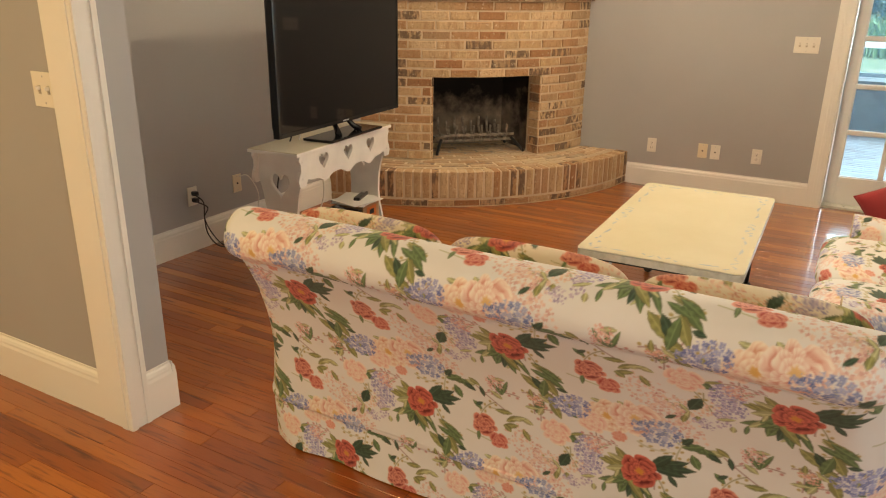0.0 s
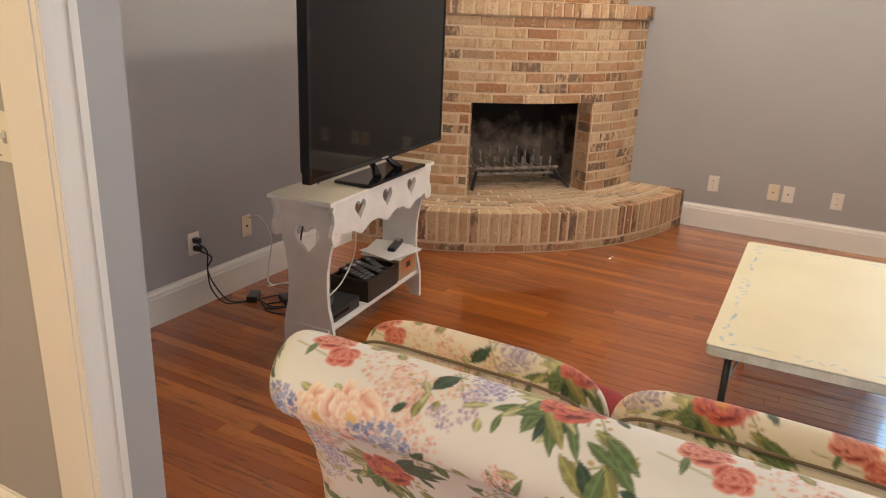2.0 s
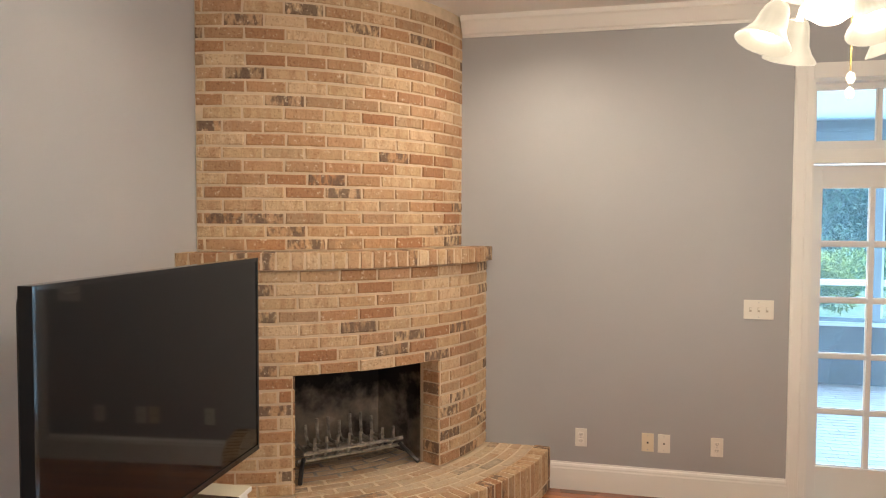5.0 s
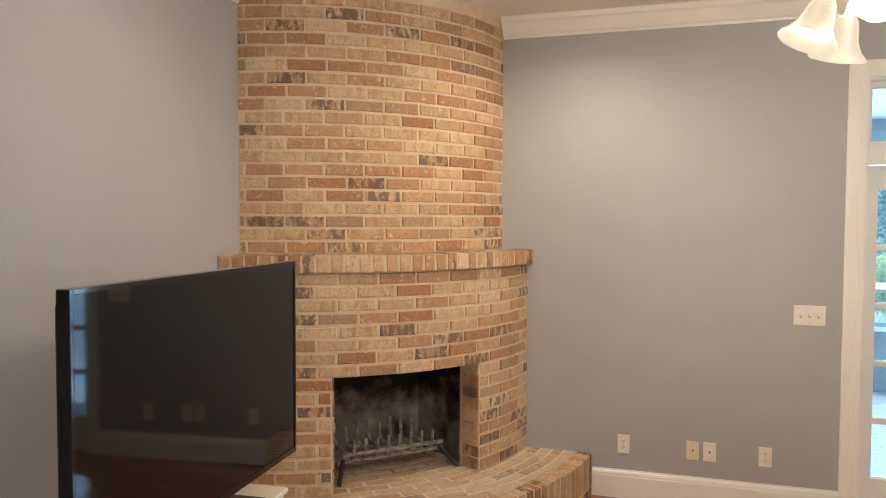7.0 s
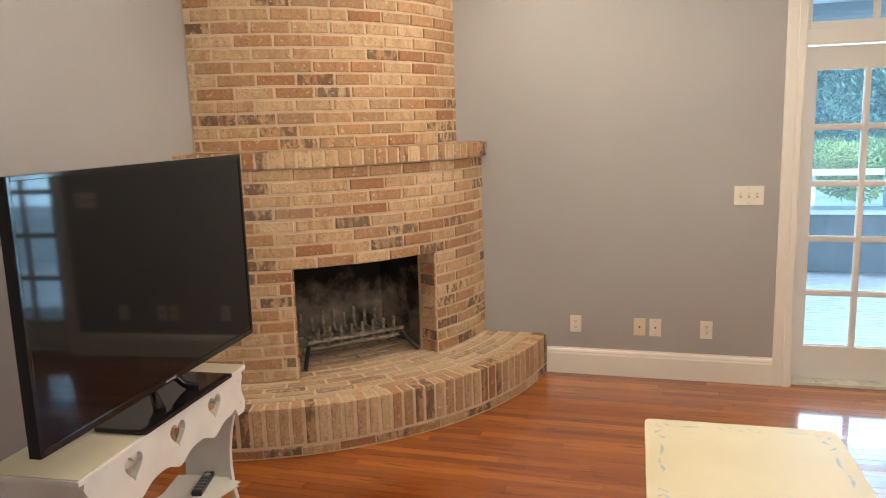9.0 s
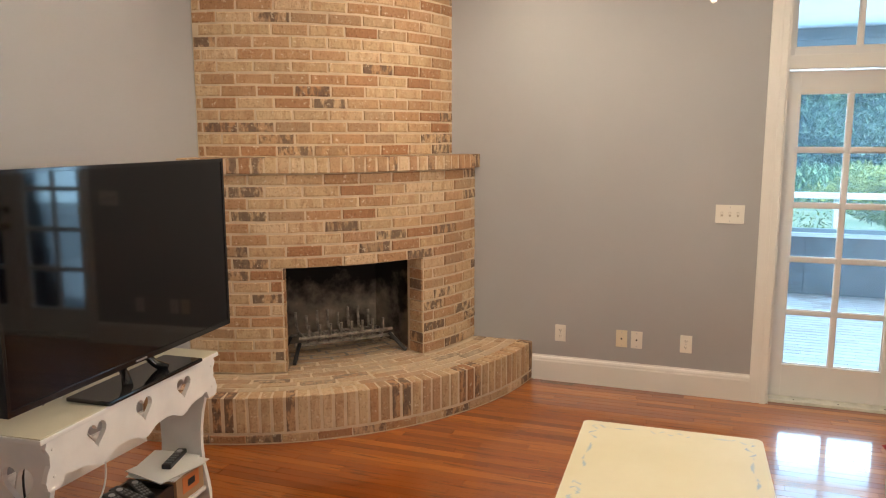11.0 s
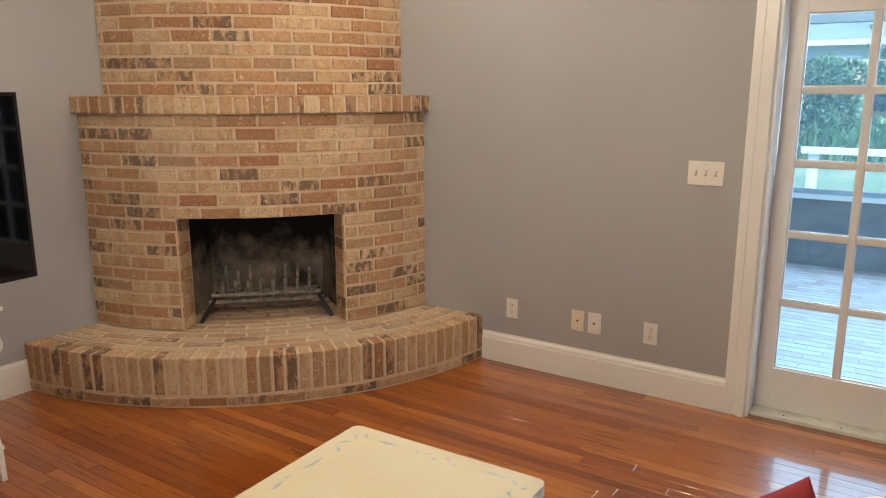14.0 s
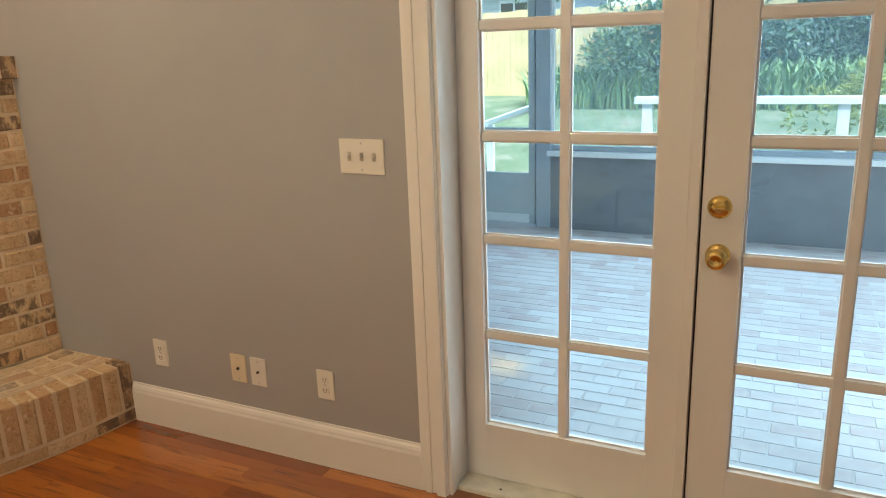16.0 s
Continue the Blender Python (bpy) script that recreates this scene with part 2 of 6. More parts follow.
def lathe(bm, profile, centre=(0, 0, 0), sides=24):
    """Turn a profile of (radius, height) round a vertical axis."""
    rings = []
    for r, z in profile:
        rings.append([bm.verts.new((centre[0] + r * math.cos(2 * math.pi * k / sides), centre[1] + r * math.sin(2 * math.pi * k / sides), centre[2] + z)) for k in range(sides)])
    for a, b in zip(rings, rings[1:]):
        for k in range(sides):
            bm.faces.new((a[k], a[(k + 1) % sides], b[(k + 1) % sides], b[k]))
    bmesh.ops.recalc_face_normals(bm, faces=bm.faces)
    return bm


def extrude_outline(bm, pts, axis, a0, a1, holes=()):
    """A slab from a flat outline (list of 2D points) between a0 and a1 along axis 'x', 'y' or 'z', with holes cut through."""
    def at(p, a):
        return {"x": (a, p[0], p[1]), "y": (p[0], a, p[1]), "z": (p[0], p[1], a)}[axis]
    edges = []
    for loop in (pts, *holes):
        vs = [bm.verts.new(at(p, a0)) for p in loop]
        edges += [bm.edges.new((vs[i], vs[(i + 1) % len(vs)])) for i in range(len(vs))]
    bmesh.ops.triangle_fill(bm, edges=edges, use_beauty=True)
    res = bmesh.ops.extrude_face_region(bm, geom=list(bm.faces))
    moved = [v for v in res["geom"] if isinstance(v, bmesh.types.BMVert)]
    d = a1 - a0
    bmesh.ops.translate(bm, vec={"x": (d, 0, 0), "y": (0, d, 0), "z": (0, 0, d)}[axis], verts=moved)
    bmesh.ops.recalc_face_normals(bm, faces=bm.faces)
    return bm


def mesh_of(name, bm, material, smooth=False):
    data = bpy.data.meshes.new(name)
    if smooth:
        for f in bm.faces:
            f.smooth = True
    bm.to_mesh(data)
    bm.free()
    data.materials.append(material)
    return data


def part(name, bm, material, parent, label="", smooth=False):
    ob = new(name, mesh_of(name, bm, material, smooth))
    ob.parent = parent
    if label:
        tagged(ob, label)
    return ob


def thing(name, label, category, m=None, group="", kind=""):
    ob = new(name)
    if m is not None:
        ob.matrix_world = m
    return tagged(ob, label, category, group, kind)


def solid(name, bm, material, label="", category="", kind="structure", smooth=False):
    return tagged(new(name, mesh_of(name, bm, material, smooth)), label, category, "", kind)


def joined(name, verts, faces, material):
    data = bpy.data.meshes.new(name)
    data.from_pydata(verts, [], faces)
    data.materials.append(material)
    return data

# ---- structure ----
T = 0.14
DOOR0, DOOR1 = -0.02, 1.52               # rough opening of the french doors
TRANSOM_TOP = 2.52
bm = new_box(LEFT - T, DOOR0, BACK, BACK + 0.2, 0, CEIL)
box(bm, DOOR1, RIGHT + T, BACK, BACK + 0.2, 0, CEIL)
box(bm, DOOR0, DOOR1, BACK, BACK + 0.2, TRANSOM_TOP, CEIL)
solid("wall_north", bm, M["wall"], "grey painted drywall wall with french doors", "wall")
solid("wall_west", new_box(LEFT - T, LEFT, FRONT1, BACK, 0, CEIL), M["wall"], "grey painted drywall wall behind the television", "wall")
solid("wall_east", new_box(RIGHT, RIGHT + T, FRONT1, BACK, 0, CEIL), M["wall"], "grey painted drywall side wall", "wall")
# dividing wall with the wide opening, header above
solid("wall_divider_2", new_box(2.0, 3.2, FRONT0 + 0.02, FRONT1, 0, CEIL), M["wall"], "grey painted wall beside the wide opening", "wall")
solid("wall_header", new_box(JAMB, 2.0, FRONT0 + 0.02, FRONT1, 2.45, CEIL), M["wall"], "grey painted header over the wide opening", "wall")
solid("wall_divider", new_box(KLEFT, JAMB, FRONT0 + 0.02, FRONT1, 0, CEIL), M["wall"], "grey painted wall with a wide cased opening", "wall")
solid("wall_south", new_box(KLEFT - T, 3.2 + T, KITCHEN - T, KITCHEN, 0, CEIL), M["wall"], "grey painted wall of the adjoining room", "wall")
solid("wall_southwest", new_box(KLEFT - T, KLEFT, KITCHEN, FRONT1, 0, CEIL), M["wall"], "grey painted side wall of the adjoining room", "wall")
solid("wall_southeast", new_box(3.2, 3.2 + T, KITCHEN, FRONT1, 0, CEIL), M["wall"], "grey painted side wall of the adjoining room", "wall")
solid("ceiling", new_box(KLEFT - T, 3.2 + T, KITCHEN - T, BACK + 0.2, CEIL, CEIL + 0.12), M["ceiling"], "flat off-white painted ceiling", "ceiling")
solid("subfloor", new_box(KLEFT - T, 3.2 + T, KITCHEN - T, BACK + 0.2, -0.16, -0.012), M["gap"], "dark gaps beneath the oak boards", "floor")


def profile_run(bm, profile, start, end, out):
    """Sweep a moulding profile of (depth, height) from start to end; depth grows along out."""
    s, e, o = Vector((*start, 0)), Vector((*end, 0)), Vector((*out, 0))
    ra = [bm.verts.new(s + o * d + Vector((0, 0, z))) for d, z in profile]
    rb = [bm.verts.new(e + o * d + Vector((0, 0, z))) for d, z in profile]
    n = len(profile)
    for i in range(n):
        bm.faces.new((ra[i], ra[(i + 1) % n], rb[(i + 1) % n], rb[i]))
    bm.faces.new(ra)
    bm.faces.new(rb[::-1])
    bmesh.ops.recalc_face_normals(bm, faces=bm.faces)
    return bm


BASE = [(0, 0), (0.017, 0), (0.017, 0.132), (0.014, 0.142), (0.014, 0.150), (0.010, 0.160), (0.004, 0.166), (0.003, 0.174), (0, 0.174)]
CROWN = [(0, 0), (0.012, 0), (0.016, 0.014), (0.03, 0.02), (0.055, 0.052), (0.075, 0.082), (0.092, 0.09), (0.094, 0.12), (0, 0.12)]
BIG_BASE = [(d, z * 1.12) for d, z in BASE]


def baseboard(name, start, end, out, prof=BASE):
    solid(name, profile_run(bmesh.new(), prof, start, end, out), M["trim"], "tall white painted baseboard with a moulded top", "baseboard")


baseboard("baseboard_north", (-1.50, BACK), (DOOR0 - 0.1, BACK), (0, -1))
baseboard("baseboard_north_2", (DOOR1 + 0.1, BACK), (RIGHT, BACK), (0, -1))
baseboard("baseboard_west", (LEFT, FRONT1), (LEFT, 4.86), (1, 0))
baseboard("baseboard_east", (RIGHT, FRONT1), (RIGHT, BACK - 0.02), (-1, 0))
baseboard("baseboard_divider", (KLEFT, FRONT0 + 0.02), (JAMB - 0.140, FRONT0 + 0.02), (0, -1), BIG_BASE)
baseboard("baseboard_divider_back", (LEFT + 0.02, FRONT1), (JAMB + 0.017, FRONT1), (0, 1), BIG_BASE)
baseboard("baseboard_jamb", (JAMB, FRONT0 + 0.085), (JAMB, FRONT1), (1, 0), BIG_BASE)


def crown(name, start, end, out):
    prof = [(d, z + CEIL - 0.12) for d, z in CROWN]
    solid(name, profile_run(bmesh.new(), prof, start, end, out), M["trim"], "white painted crown moulding at the ceiling", "trim")


crown("crown_north", (LEFT + 1.18, BACK), (RIGHT, BACK), (0, -1))
crown("crown_west", (LEFT, FRONT1), (LEFT, BACK - 1.18), (1, 0))
crown("crown_east", (RIGHT, FRONT1), (RIGHT, BACK - 0.095), (-1, 0))
crown("crown_divider", (LEFT + 0.095, FRONT1), (RIGHT - 0.095, FRONT1), (0, 1))


def casing_board(bm, a0, a1, z0, z1, y, wide_x=True):
    """A stepped casing board on a wall that faces -y."""
    w = a1 - a0
    box(bm, a0, a1, y - 0.016, y, z0, z1, 0.003)
    box(bm, a0 + 0.16 * w, a0 + 0.42 * w, y - 0.021, y - 0.015, z0, z1, 0.002)
    box(bm, a0 + 0.62 * w, a1 - 0.003, y - 0.026, y - 0.015, z0, z1, 0.003)
    return bm


# casing of the wide opening: front board and return on the jamb
cas = thing("opening_casing", "white painted stepped casing on the wide opening, scuffed edge", "trim", kind="structure")
bm = new_box(JAMB - 0.140, JAMB, FRONT0 - 0.002, FRONT0 + 0.02, 0, 2.6, 0.003)
part("casing_board", bm, M["trim"], cas, "flat casing board with worn edge")
part("bead", new_box(JAMB - 0.034, JAMB - 0.004, FRONT0 - 0.006, FRONT0 - 0.0022, 0, 2.6, 0.0015), M["trim"], cas)
part("casing_board", new_box(2.0, 2.153, FRONT0 - 0.002, FRONT0 + 0.02, 0, 2.6, 0.003), M["trim"], cas)
bm = new_box(JAMB, JAMB + 0.016, FRONT0 - 0.004, FRONT0 + 0.085, 0, 2.45, 0.003)
part("jamb_board", bm, M["trim"], cas)
for y0, y1 in ((-0.002, 0.022), (0.062, 0.083)):
    part("bead", new_box(JAMB + 0.0162, JAMB + 0.021, FRONT0 + y0, FRONT0 + y1, 0, 2.45, 0.002), M["trim"], cas)
part("head_board", new_box(JAMB, 2.0, FRONT0 + 0.0, FRONT0 + 0.02, 2.45, 2.6, 0.003), M["trim"], cas)

# ---- french doors with transom ----
frame_ = thing("door_frame", "white painted frame with transom around the french doors", "door frame", kind="structure")
part("casing_left", casing_board(bmesh.new(), DOOR0 - 0.1, DOOR0 + 0.0, 0, 2.60, BACK), M["trim"], frame_)
part("casing_right", casing_board(bmesh.new(), DOOR1, DOOR1 + 0.1, 0, 2.60, BACK), M["trim"], frame_)
part("casing_head", new_box(DOOR0, DOOR1, BACK - 0.02, BACK, TRANSOM_TOP - 0.01, 2.60, 0.004), M["trim"], frame_)
part("jamb", new_box(DOOR0, DOOR0 + 0.012, BACK - 0.004, BACK + 0.2, 0.0, TRANSOM_TOP), M["trim"], frame_)
part("jamb", new_box(DOOR1 - 0.012, DOOR1, BACK - 0.004, BACK + 0.2, 0.0, TRANSOM_TOP), M["trim"], frame_)
part("transom_bar", new_box(DOOR0 + 0.012, DOOR1 - 0.012, BACK + 0.04, BACK + 0.19, 2.03, 2.11, 0.004), M["trim"], frame_)
part("head_jamb", new_box(DOOR0 + 0.012, DOOR1 - 0.012, BACK + 0.04, BACK + 0.19, TRANSOM_TOP - 0.02, TRANSOM_TOP), M["trim"], frame_)
M["sill"] = painted("worn_sill_paint", (0.66, 0.65, 0.57), 0.5, 0.16, 60, 0.2, 14)
sill = part("threshold", new_box(DOOR0 + 0.012, DOOR1 - 0.012, BACK + 0.035, BACK + 0.2, -0.005, 0.018, 0.005), M["sill"], frame_, "worn painted wooden threshold")
for k in range(6):
    part("screw", new_box(0.14 + 0.25 * k, 0.148 + 0.25 * k, BACK + 0.062, BACK + 0.070, 0.018, 0.0195), M["dark"], sill)
LEAF_Y0, LEAF_Y1 = BACK + 0.125, BACK + 0.168


def glazed(name, x0, x1, z0, z1, cols, rows, label, edges, bars):
    """A glazed leaf: stiles, rails, glazing bars and panes. edges: left, right, bottom, top widths."""
    leaf = thing(name, label, "door" if "door" in name else "window", kind="structure")
    l, r, b, t = edges
    part("stile", new_box(x0, x0 + l, LEAF_Y0, LEAF_Y1, z0, z1, 0.003), M["door"], leaf)
    part("stile", new_box(x1 - r, x1, LEAF_Y0, LEAF_Y1, z0, z1, 0.003), M["door"], leaf)
    part("bottom_rail", new_box(x0 + l, x1 - r, LEAF_Y0, LEAF_Y1, z0, z0 + b), M["door"], leaf)
    part("top_rail", new_box(x0 + l, x1 - r, LEAF_Y0, LEAF_Y1, z1 - t, z1), M["door"], leaf)
    gx0, gx1, gz0, gz1 = x0 + l, x1 - r, z0 + b, z1 - t
    cw, rh = (gx1 - gx0) / cols, (gz1 - gz0) / rows
    ym = LEAF_Y0 + 0.026
    for i in range(1, cols):
        x = gx0 + i * cw
        part("glazing_bar", new_box(x - bars / 2, x + bars / 2, LEAF_Y0 + 0.006, LEAF_Y1 - 0.004, gz0, gz1, 0.004), M["door"], leaf)
    for j in range(1, rows):
        z = gz0 + j * rh
        part("glazing_bar", new_box(gx0, gx1, LEAF_Y0 + 0.008, LEAF_Y1 - 0.006, z - bars / 2, z + bars / 2, 0.004), M["door"], leaf)
    for i in range(cols):
        for j in range(rows):
            a, c = gx0 + i * cw, gz0 + j * rh
            pane = part("pane", new_box(a, a + cw, ym, ym + 0.003, c, c + rh), M["glass"], leaf)
            pane.visible_shadow = False
            # putty bead round the pane
            bead = bmesh.new()
            q, h = 0.007, bars / 2 - 0.002
            l0, l1 = a + (h if i else 0), a + cw - (h if i < cols - 1 else 0)
            m0, m1 = c + (h if j else 0), c + rh - (h if j < rows - 1 else 0)
            box(bead, l0, l0 + q, ym - 0.008, ym, m0, m1)
            box(bead, l1 - q, l1, ym - 0.008, ym, m0, m1)
            box(bead, l0 + q, l1 - q, ym - 0.008, ym, m0, m0 + q)
            box(bead, l0 + q, l1 - q, ym - 0.008, ym, m1 - q, m1)
            part("bead", bead, M["door"], pane)
    return leaf


left_leaf = glazed("door_1", DOOR0 + 0.016, 0.738, 0.02, 2.025, 2, 5, "white painted french door with ten glass panes", (0.073, 0.122, 0.205, 0.13), 0.028)
right_leaf = glazed("door_2", 0.744, DOOR1 - 0.016, 0.02, 2.025, 2, 5, "white painted french door with brass knob and deadbolt", (0.114, 0.10, 0.205, 0.13), 0.028)
part("astragal", new_box(0.706, 0.738, LEAF_Y0 - 0.014, LEAF_Y0 - 0.001, 0.022, 2.02, 0.005), M["door"], left_leaf)
# black filler draws the shaded gap between the leaves
part("weather_strip", new_box(0.7385, 0.7435, LEAF_Y0 + 0.012, LEAF_Y0 + 0.03, 0.02, 2.02), M["dark"], left_leaf, "dark strip added for the shade in the gap between the doors")
for a, b, lab in ((DOOR0 + 0.012, 0.742, "transom_1"), (0.742, DOOR1 - 0.012, "transom_2")):
    glazed("window_" + lab, a, b, 2.11, TRANSOM_TOP - 0.02, 2, 1, "white painted transom window over the french doors", (0.035, 0.035, 0.05, 0.03), 0.028)


def turned_y(bm, profile, centre, sides=24):
    """Turn (radius, depth) round an axis along -y."""
    lathe(bm, profile, (0, 0, 0), sides)
    bmesh.ops.rotate(bm, verts=bm.verts, cent=(0, 0, 0), matrix=Matrix.Rotation(radians(90), 3, "X"))
    bmesh.ops.translate(bm, verts=bm.verts, vec=centre)
    return bm


KX = 0.795
part("door_knob", turned_y(bmesh.new(), [(0.0, 0.0), (0.034, 0.0), (0.034, 0.006), (0.026, 0.010), (0.013, 0.014), (0.012, 0.03), (0.024, 0.036), (0.030, 0.048), (0.028, 0.060), (0.016, 0.067), (0.013, 0.064), (0.0, 0.064)], (KX, LEAF_Y0, 0.905)), M["brass"], right_leaf, "polished brass door knob", True)
part("deadbolt", turned_y(bmesh.new(), [(0.0, 0.0), (0.033, 0.0), (0.033, 0.006), (0.026, 0.014), (0.015, 0.016), (0.0, 0.016)], (KX - 0.003, LEAF_Y0, 1.045)), M["brass"], right_leaf, "polished brass deadbolt plate", True)
part("thumb_turn", new_box(KX - 0.02, KX + 0.014, LEAF_Y0 - 0.034, LEAF_Y0 - 0.014, 1.04, 1.05, 0.003), M["brass"], right_leaf)

# ---- fireplace in the corner ----
CORNER = Vector((LEFT, BACK, 0))
DIAG, SIDE = Vector((1, -1, 0)).normalized(), Vector((1, 1, 0)).normalized()
HUB = CORNER - 0.25 * DIAG                # common centre of all the curved faces
R_HEARTH, R_BODY, R_CHIM, R_MANTEL = 1.945, 1.532, 1.368, 1.567
HEARTH_Z, COURSE, MANTEL_Z0, MANTEL_Z1 = 0.264, 0.069, 1.437, 1.528
OPEN_S, OPEN_TOP = 0.445, HEARTH_Z + 9 * COURSE


def spoke(angle, r, z):
    """A point at the angle (0 along the room's diagonal) and radius from the hub."""
    return HUB + r * (math.cos(angle) * DIAG + math.sin(angle) * SIDE) + Vector((0, 0, z))


def half_angle(r):
    """The angle at which a circle of that radius meets the walls."""
    return math.acos(min(1, (0.25 / math.sqrt(2)) / r)) - radians(45)


def arc_solid(bm, r0, r1, z0, z1, a0, a1, steps=48):
    rows = []
    for i in range(steps + 1):
        a = a0 + (a1 - a0) * i / steps
        rows.append([bm.verts.new(spoke(a, r, z)) for r, z in ((r0, z0), (r1, z0), (r1, z1), (r0, z1))])
    for p, q in zip(rows, rows[1:]):
        for k in range(4):
            bm.faces.new((p[k], p[(k + 1) % 4], q[(k + 1) % 4], q[k]))
    bm.faces.new(rows[0])
    bm.faces.new(rows[-1][::-1])
    bmesh.ops.recalc_face_normals(bm, faces=bm.faces)
    return bm


fire = thing("corner_fireplace", "curved brick corner fireplace with raised hearth and sooty firebox", "fireplace", kind="structure")
M_IN = 0.005
OPEN_A = math.asin(OPEN_S / R_BODY)
hb, hc, hh, hm = half_angle(R_BODY), half_angle(R_CHIM), half_angle(R_HEARTH), half_angle(R_MANTEL)
bm = arc_solid(bmesh.new(), R_BODY - 0.16, R_BODY - M_IN, HEARTH_Z, MANTEL_Z0, -hb, -OPEN_A, 16)
arc_solid(bm, R_BODY - 0.16, R_BODY - M_IN, HEARTH_Z, MANTEL_Z0, OPEN_A, hb, 16)
arc_solid(bm, R_BODY - 0.16, R_BODY - M_IN, OPEN_TOP + 0.006, MANTEL_Z0, -OPEN_A, OPEN_A, 24)
body = part("surround", bm, M["mortar"], fire, "curved brick fireplace surround")
chim = part("chimney_breast", arc_solid(bmesh.new(), R_CHIM - 0.3, R_CHIM - M_IN, MANTEL_Z1, CEIL, -hc, hc), M["mortar"], fire, "curved brick chimney breast")
mantel = part("mantel", arc_solid(bmesh.new(), R_CHIM - 0.2, R_MANTEL - M_IN, MANTEL_Z0 + 0.004, MANTEL_Z1 - 0.004, -hm, hm), M["mortar"], fire, "projecting brick rowlock mantel")
hearth = part("hearth", arc_solid(bmesh.new(), 0.5, R_HEARTH - M_IN, 0, HEARTH_Z - M_IN, -hh, hh), M["mortar"], fire, "raised curved brick hearth")

# firebox: a splayed sooty chamber behind the opening
bm = bmesh.new()


def local(s, d, z):
    return CORNER + s * SIDE + d * DIAG + Vector((0, 0, z))


FD0 = math.sqrt(R_BODY ** 2 - OPEN_S ** 2) - 0.25
ring0 = [(-OPEN_S, FD0 - 0.15), (-0.34, 0.62), (0.34, 0.62), (OPEN_S, FD0 - 0.15)]
for (s0, d0), (s1, d1) in zip(ring0, ring0[1:]):
    vs = [bm.verts.new(local(*p)) for p in ((s0, d0, HEARTH_Z), (s1, d1, HEARTH_Z), (s1, d1, 1.25), (s0, d0, 1.25))]
    bm.faces.new(vs)
part("firebox_wall", bm, M["firebox"], fire, "sooty splayed firebrick lining")
bm = bmesh.new()
bm.faces.new([bm.verts.new(local(s, d, 1.25)) for s, d in ring0])
part("flue_throat", bm, M["soot"], fire)
bm = bmesh.new()
bm.faces.new([bm.verts.new(local(s, d, HEARTH_Z - 0.003)) for s, d in ring0])
part("firebox_floor", bm, M["ash"], fire, "ash-dusted firebox floor")
# lintel inside face and throat slope
bm = bmesh.new()
bm.faces.new([bm.verts.new(local(*p)) for p in ((-0.46, FD0 - 0.16, OPEN_TOP + 0.01), (0.46, FD0 - 0.16, OPEN_TOP + 0.01), (0.40, 0.85, 1.25), (-0.40, 0.85, 1.25))])
part("smoke_shelf", bm, M["soot"], fire)


def brick_mesh(l, d, h, b=0.0045, rag=0.0022, seed=0):
    """One brick, its face towards +x, worn edges."""
    rng = random.Random(seed)
    bm = new_box(-d, 0, -l / 2, l / 2, -h / 2, h / 2)
    es = [e for e in bm.edges if all(v.co.x > -1e-4 for v in e.verts)]
    bmesh.ops.bevel(bm, geom=es, offset=b, segments=1, affect="EDGES")
    for v in bm.verts:
        v.co += Vector((rng.uniform(-rag, rag) * 0.6, rng.uniform(-rag, rag), rng.uniform(-rag, rag)))
    return mesh_of("brick", bm, M["brick"])


SIZES = {}


def brick(parent, angle, r, z, l, h, depth=0.05, flat=False, material=None):
    key = (round(l, 2), round(h, 3), round(depth, 2), random.randrange(3), bool(material))
    if key not in SIZES:
        SIZES[key] = brick_mesh(max(0.02, key[0] - 0.0), key[2], key[1], seed=len(SIZES))
        if material:
            SIZES[key].materials[0] = material
    ob = new("brick", SIZES[key])
    d = math.cos(angle) * DIAG + math.sin(angle) * SIDE
    rot = Matrix.Rotation(math.atan2(d.y, d.x) + random.uniform(-0.006, 0.006), 4, "Z") @ Matrix.Rotation(random.uniform(-0.006, 0.006), 4, "X")
    if flat:
        rot = rot @ Matrix.Rotation(radians(-90), 4, "Y")
    ob.matrix_world = Matrix.Translation(spoke(angle, r + random.uniform(-0.0018, 0.0018), z)) @ rot
    ob.parent = parent
    return ob


PITCH = 0.213


def course(parent, r, z, a0, a1, offset, gap=0.013):
    """One course of stretchers from a0 to a1, cut to fit at both ends."""
    step = PITCH / r
    k0 = math.floor((a0 / step) - offset) - 1
    for k in range(k0, k0 + 40):
        p, q = (k + offset) * step, (k + 1 + offset) * step
        p, q = max(p, a0), min(q, a1)
        length = (q - p) * r - gap
        if length < 0.025:
            continue
        brick(parent, (p + q) / 2, r, z, length, COURSE - 0.0135)


for n in range(17):
    z = HEARTH_Z + (n + 0.5) * COURSE
    off = 0.5 * (n % 2) + random.uniform(-0.04, 0.04)
    if n < 9:
        course(body, R_BODY, z, -hb, -OPEN_A, off)
        course(body, R_BODY, z, OPEN_A, hb, off)
    else:
        course(body, R_BODY, z, -hb, hb, off)
for n in range(21):
    z = MANTEL_Z1 + (n + 0.5) * COURSE
    if z + 0.03 < CEIL:
        course(chim, R_CHIM, z, -hc, hc, 0.5 * (n % 2) + random.uniform(-0.04, 0.04))
count = round(2 * hm * R_MANTEL / 0.073)
for k in range(count):
    brick(mantel, -hm + (k + 0.5) * 2 * hm / count, R_MANTEL, (MANTEL_Z0 + MANTEL_Z1) / 2, 2 * hm * R_MANTEL / count - 0.012, MANTEL_Z1 - MANTEL_Z0 - 0.002, 0.12)
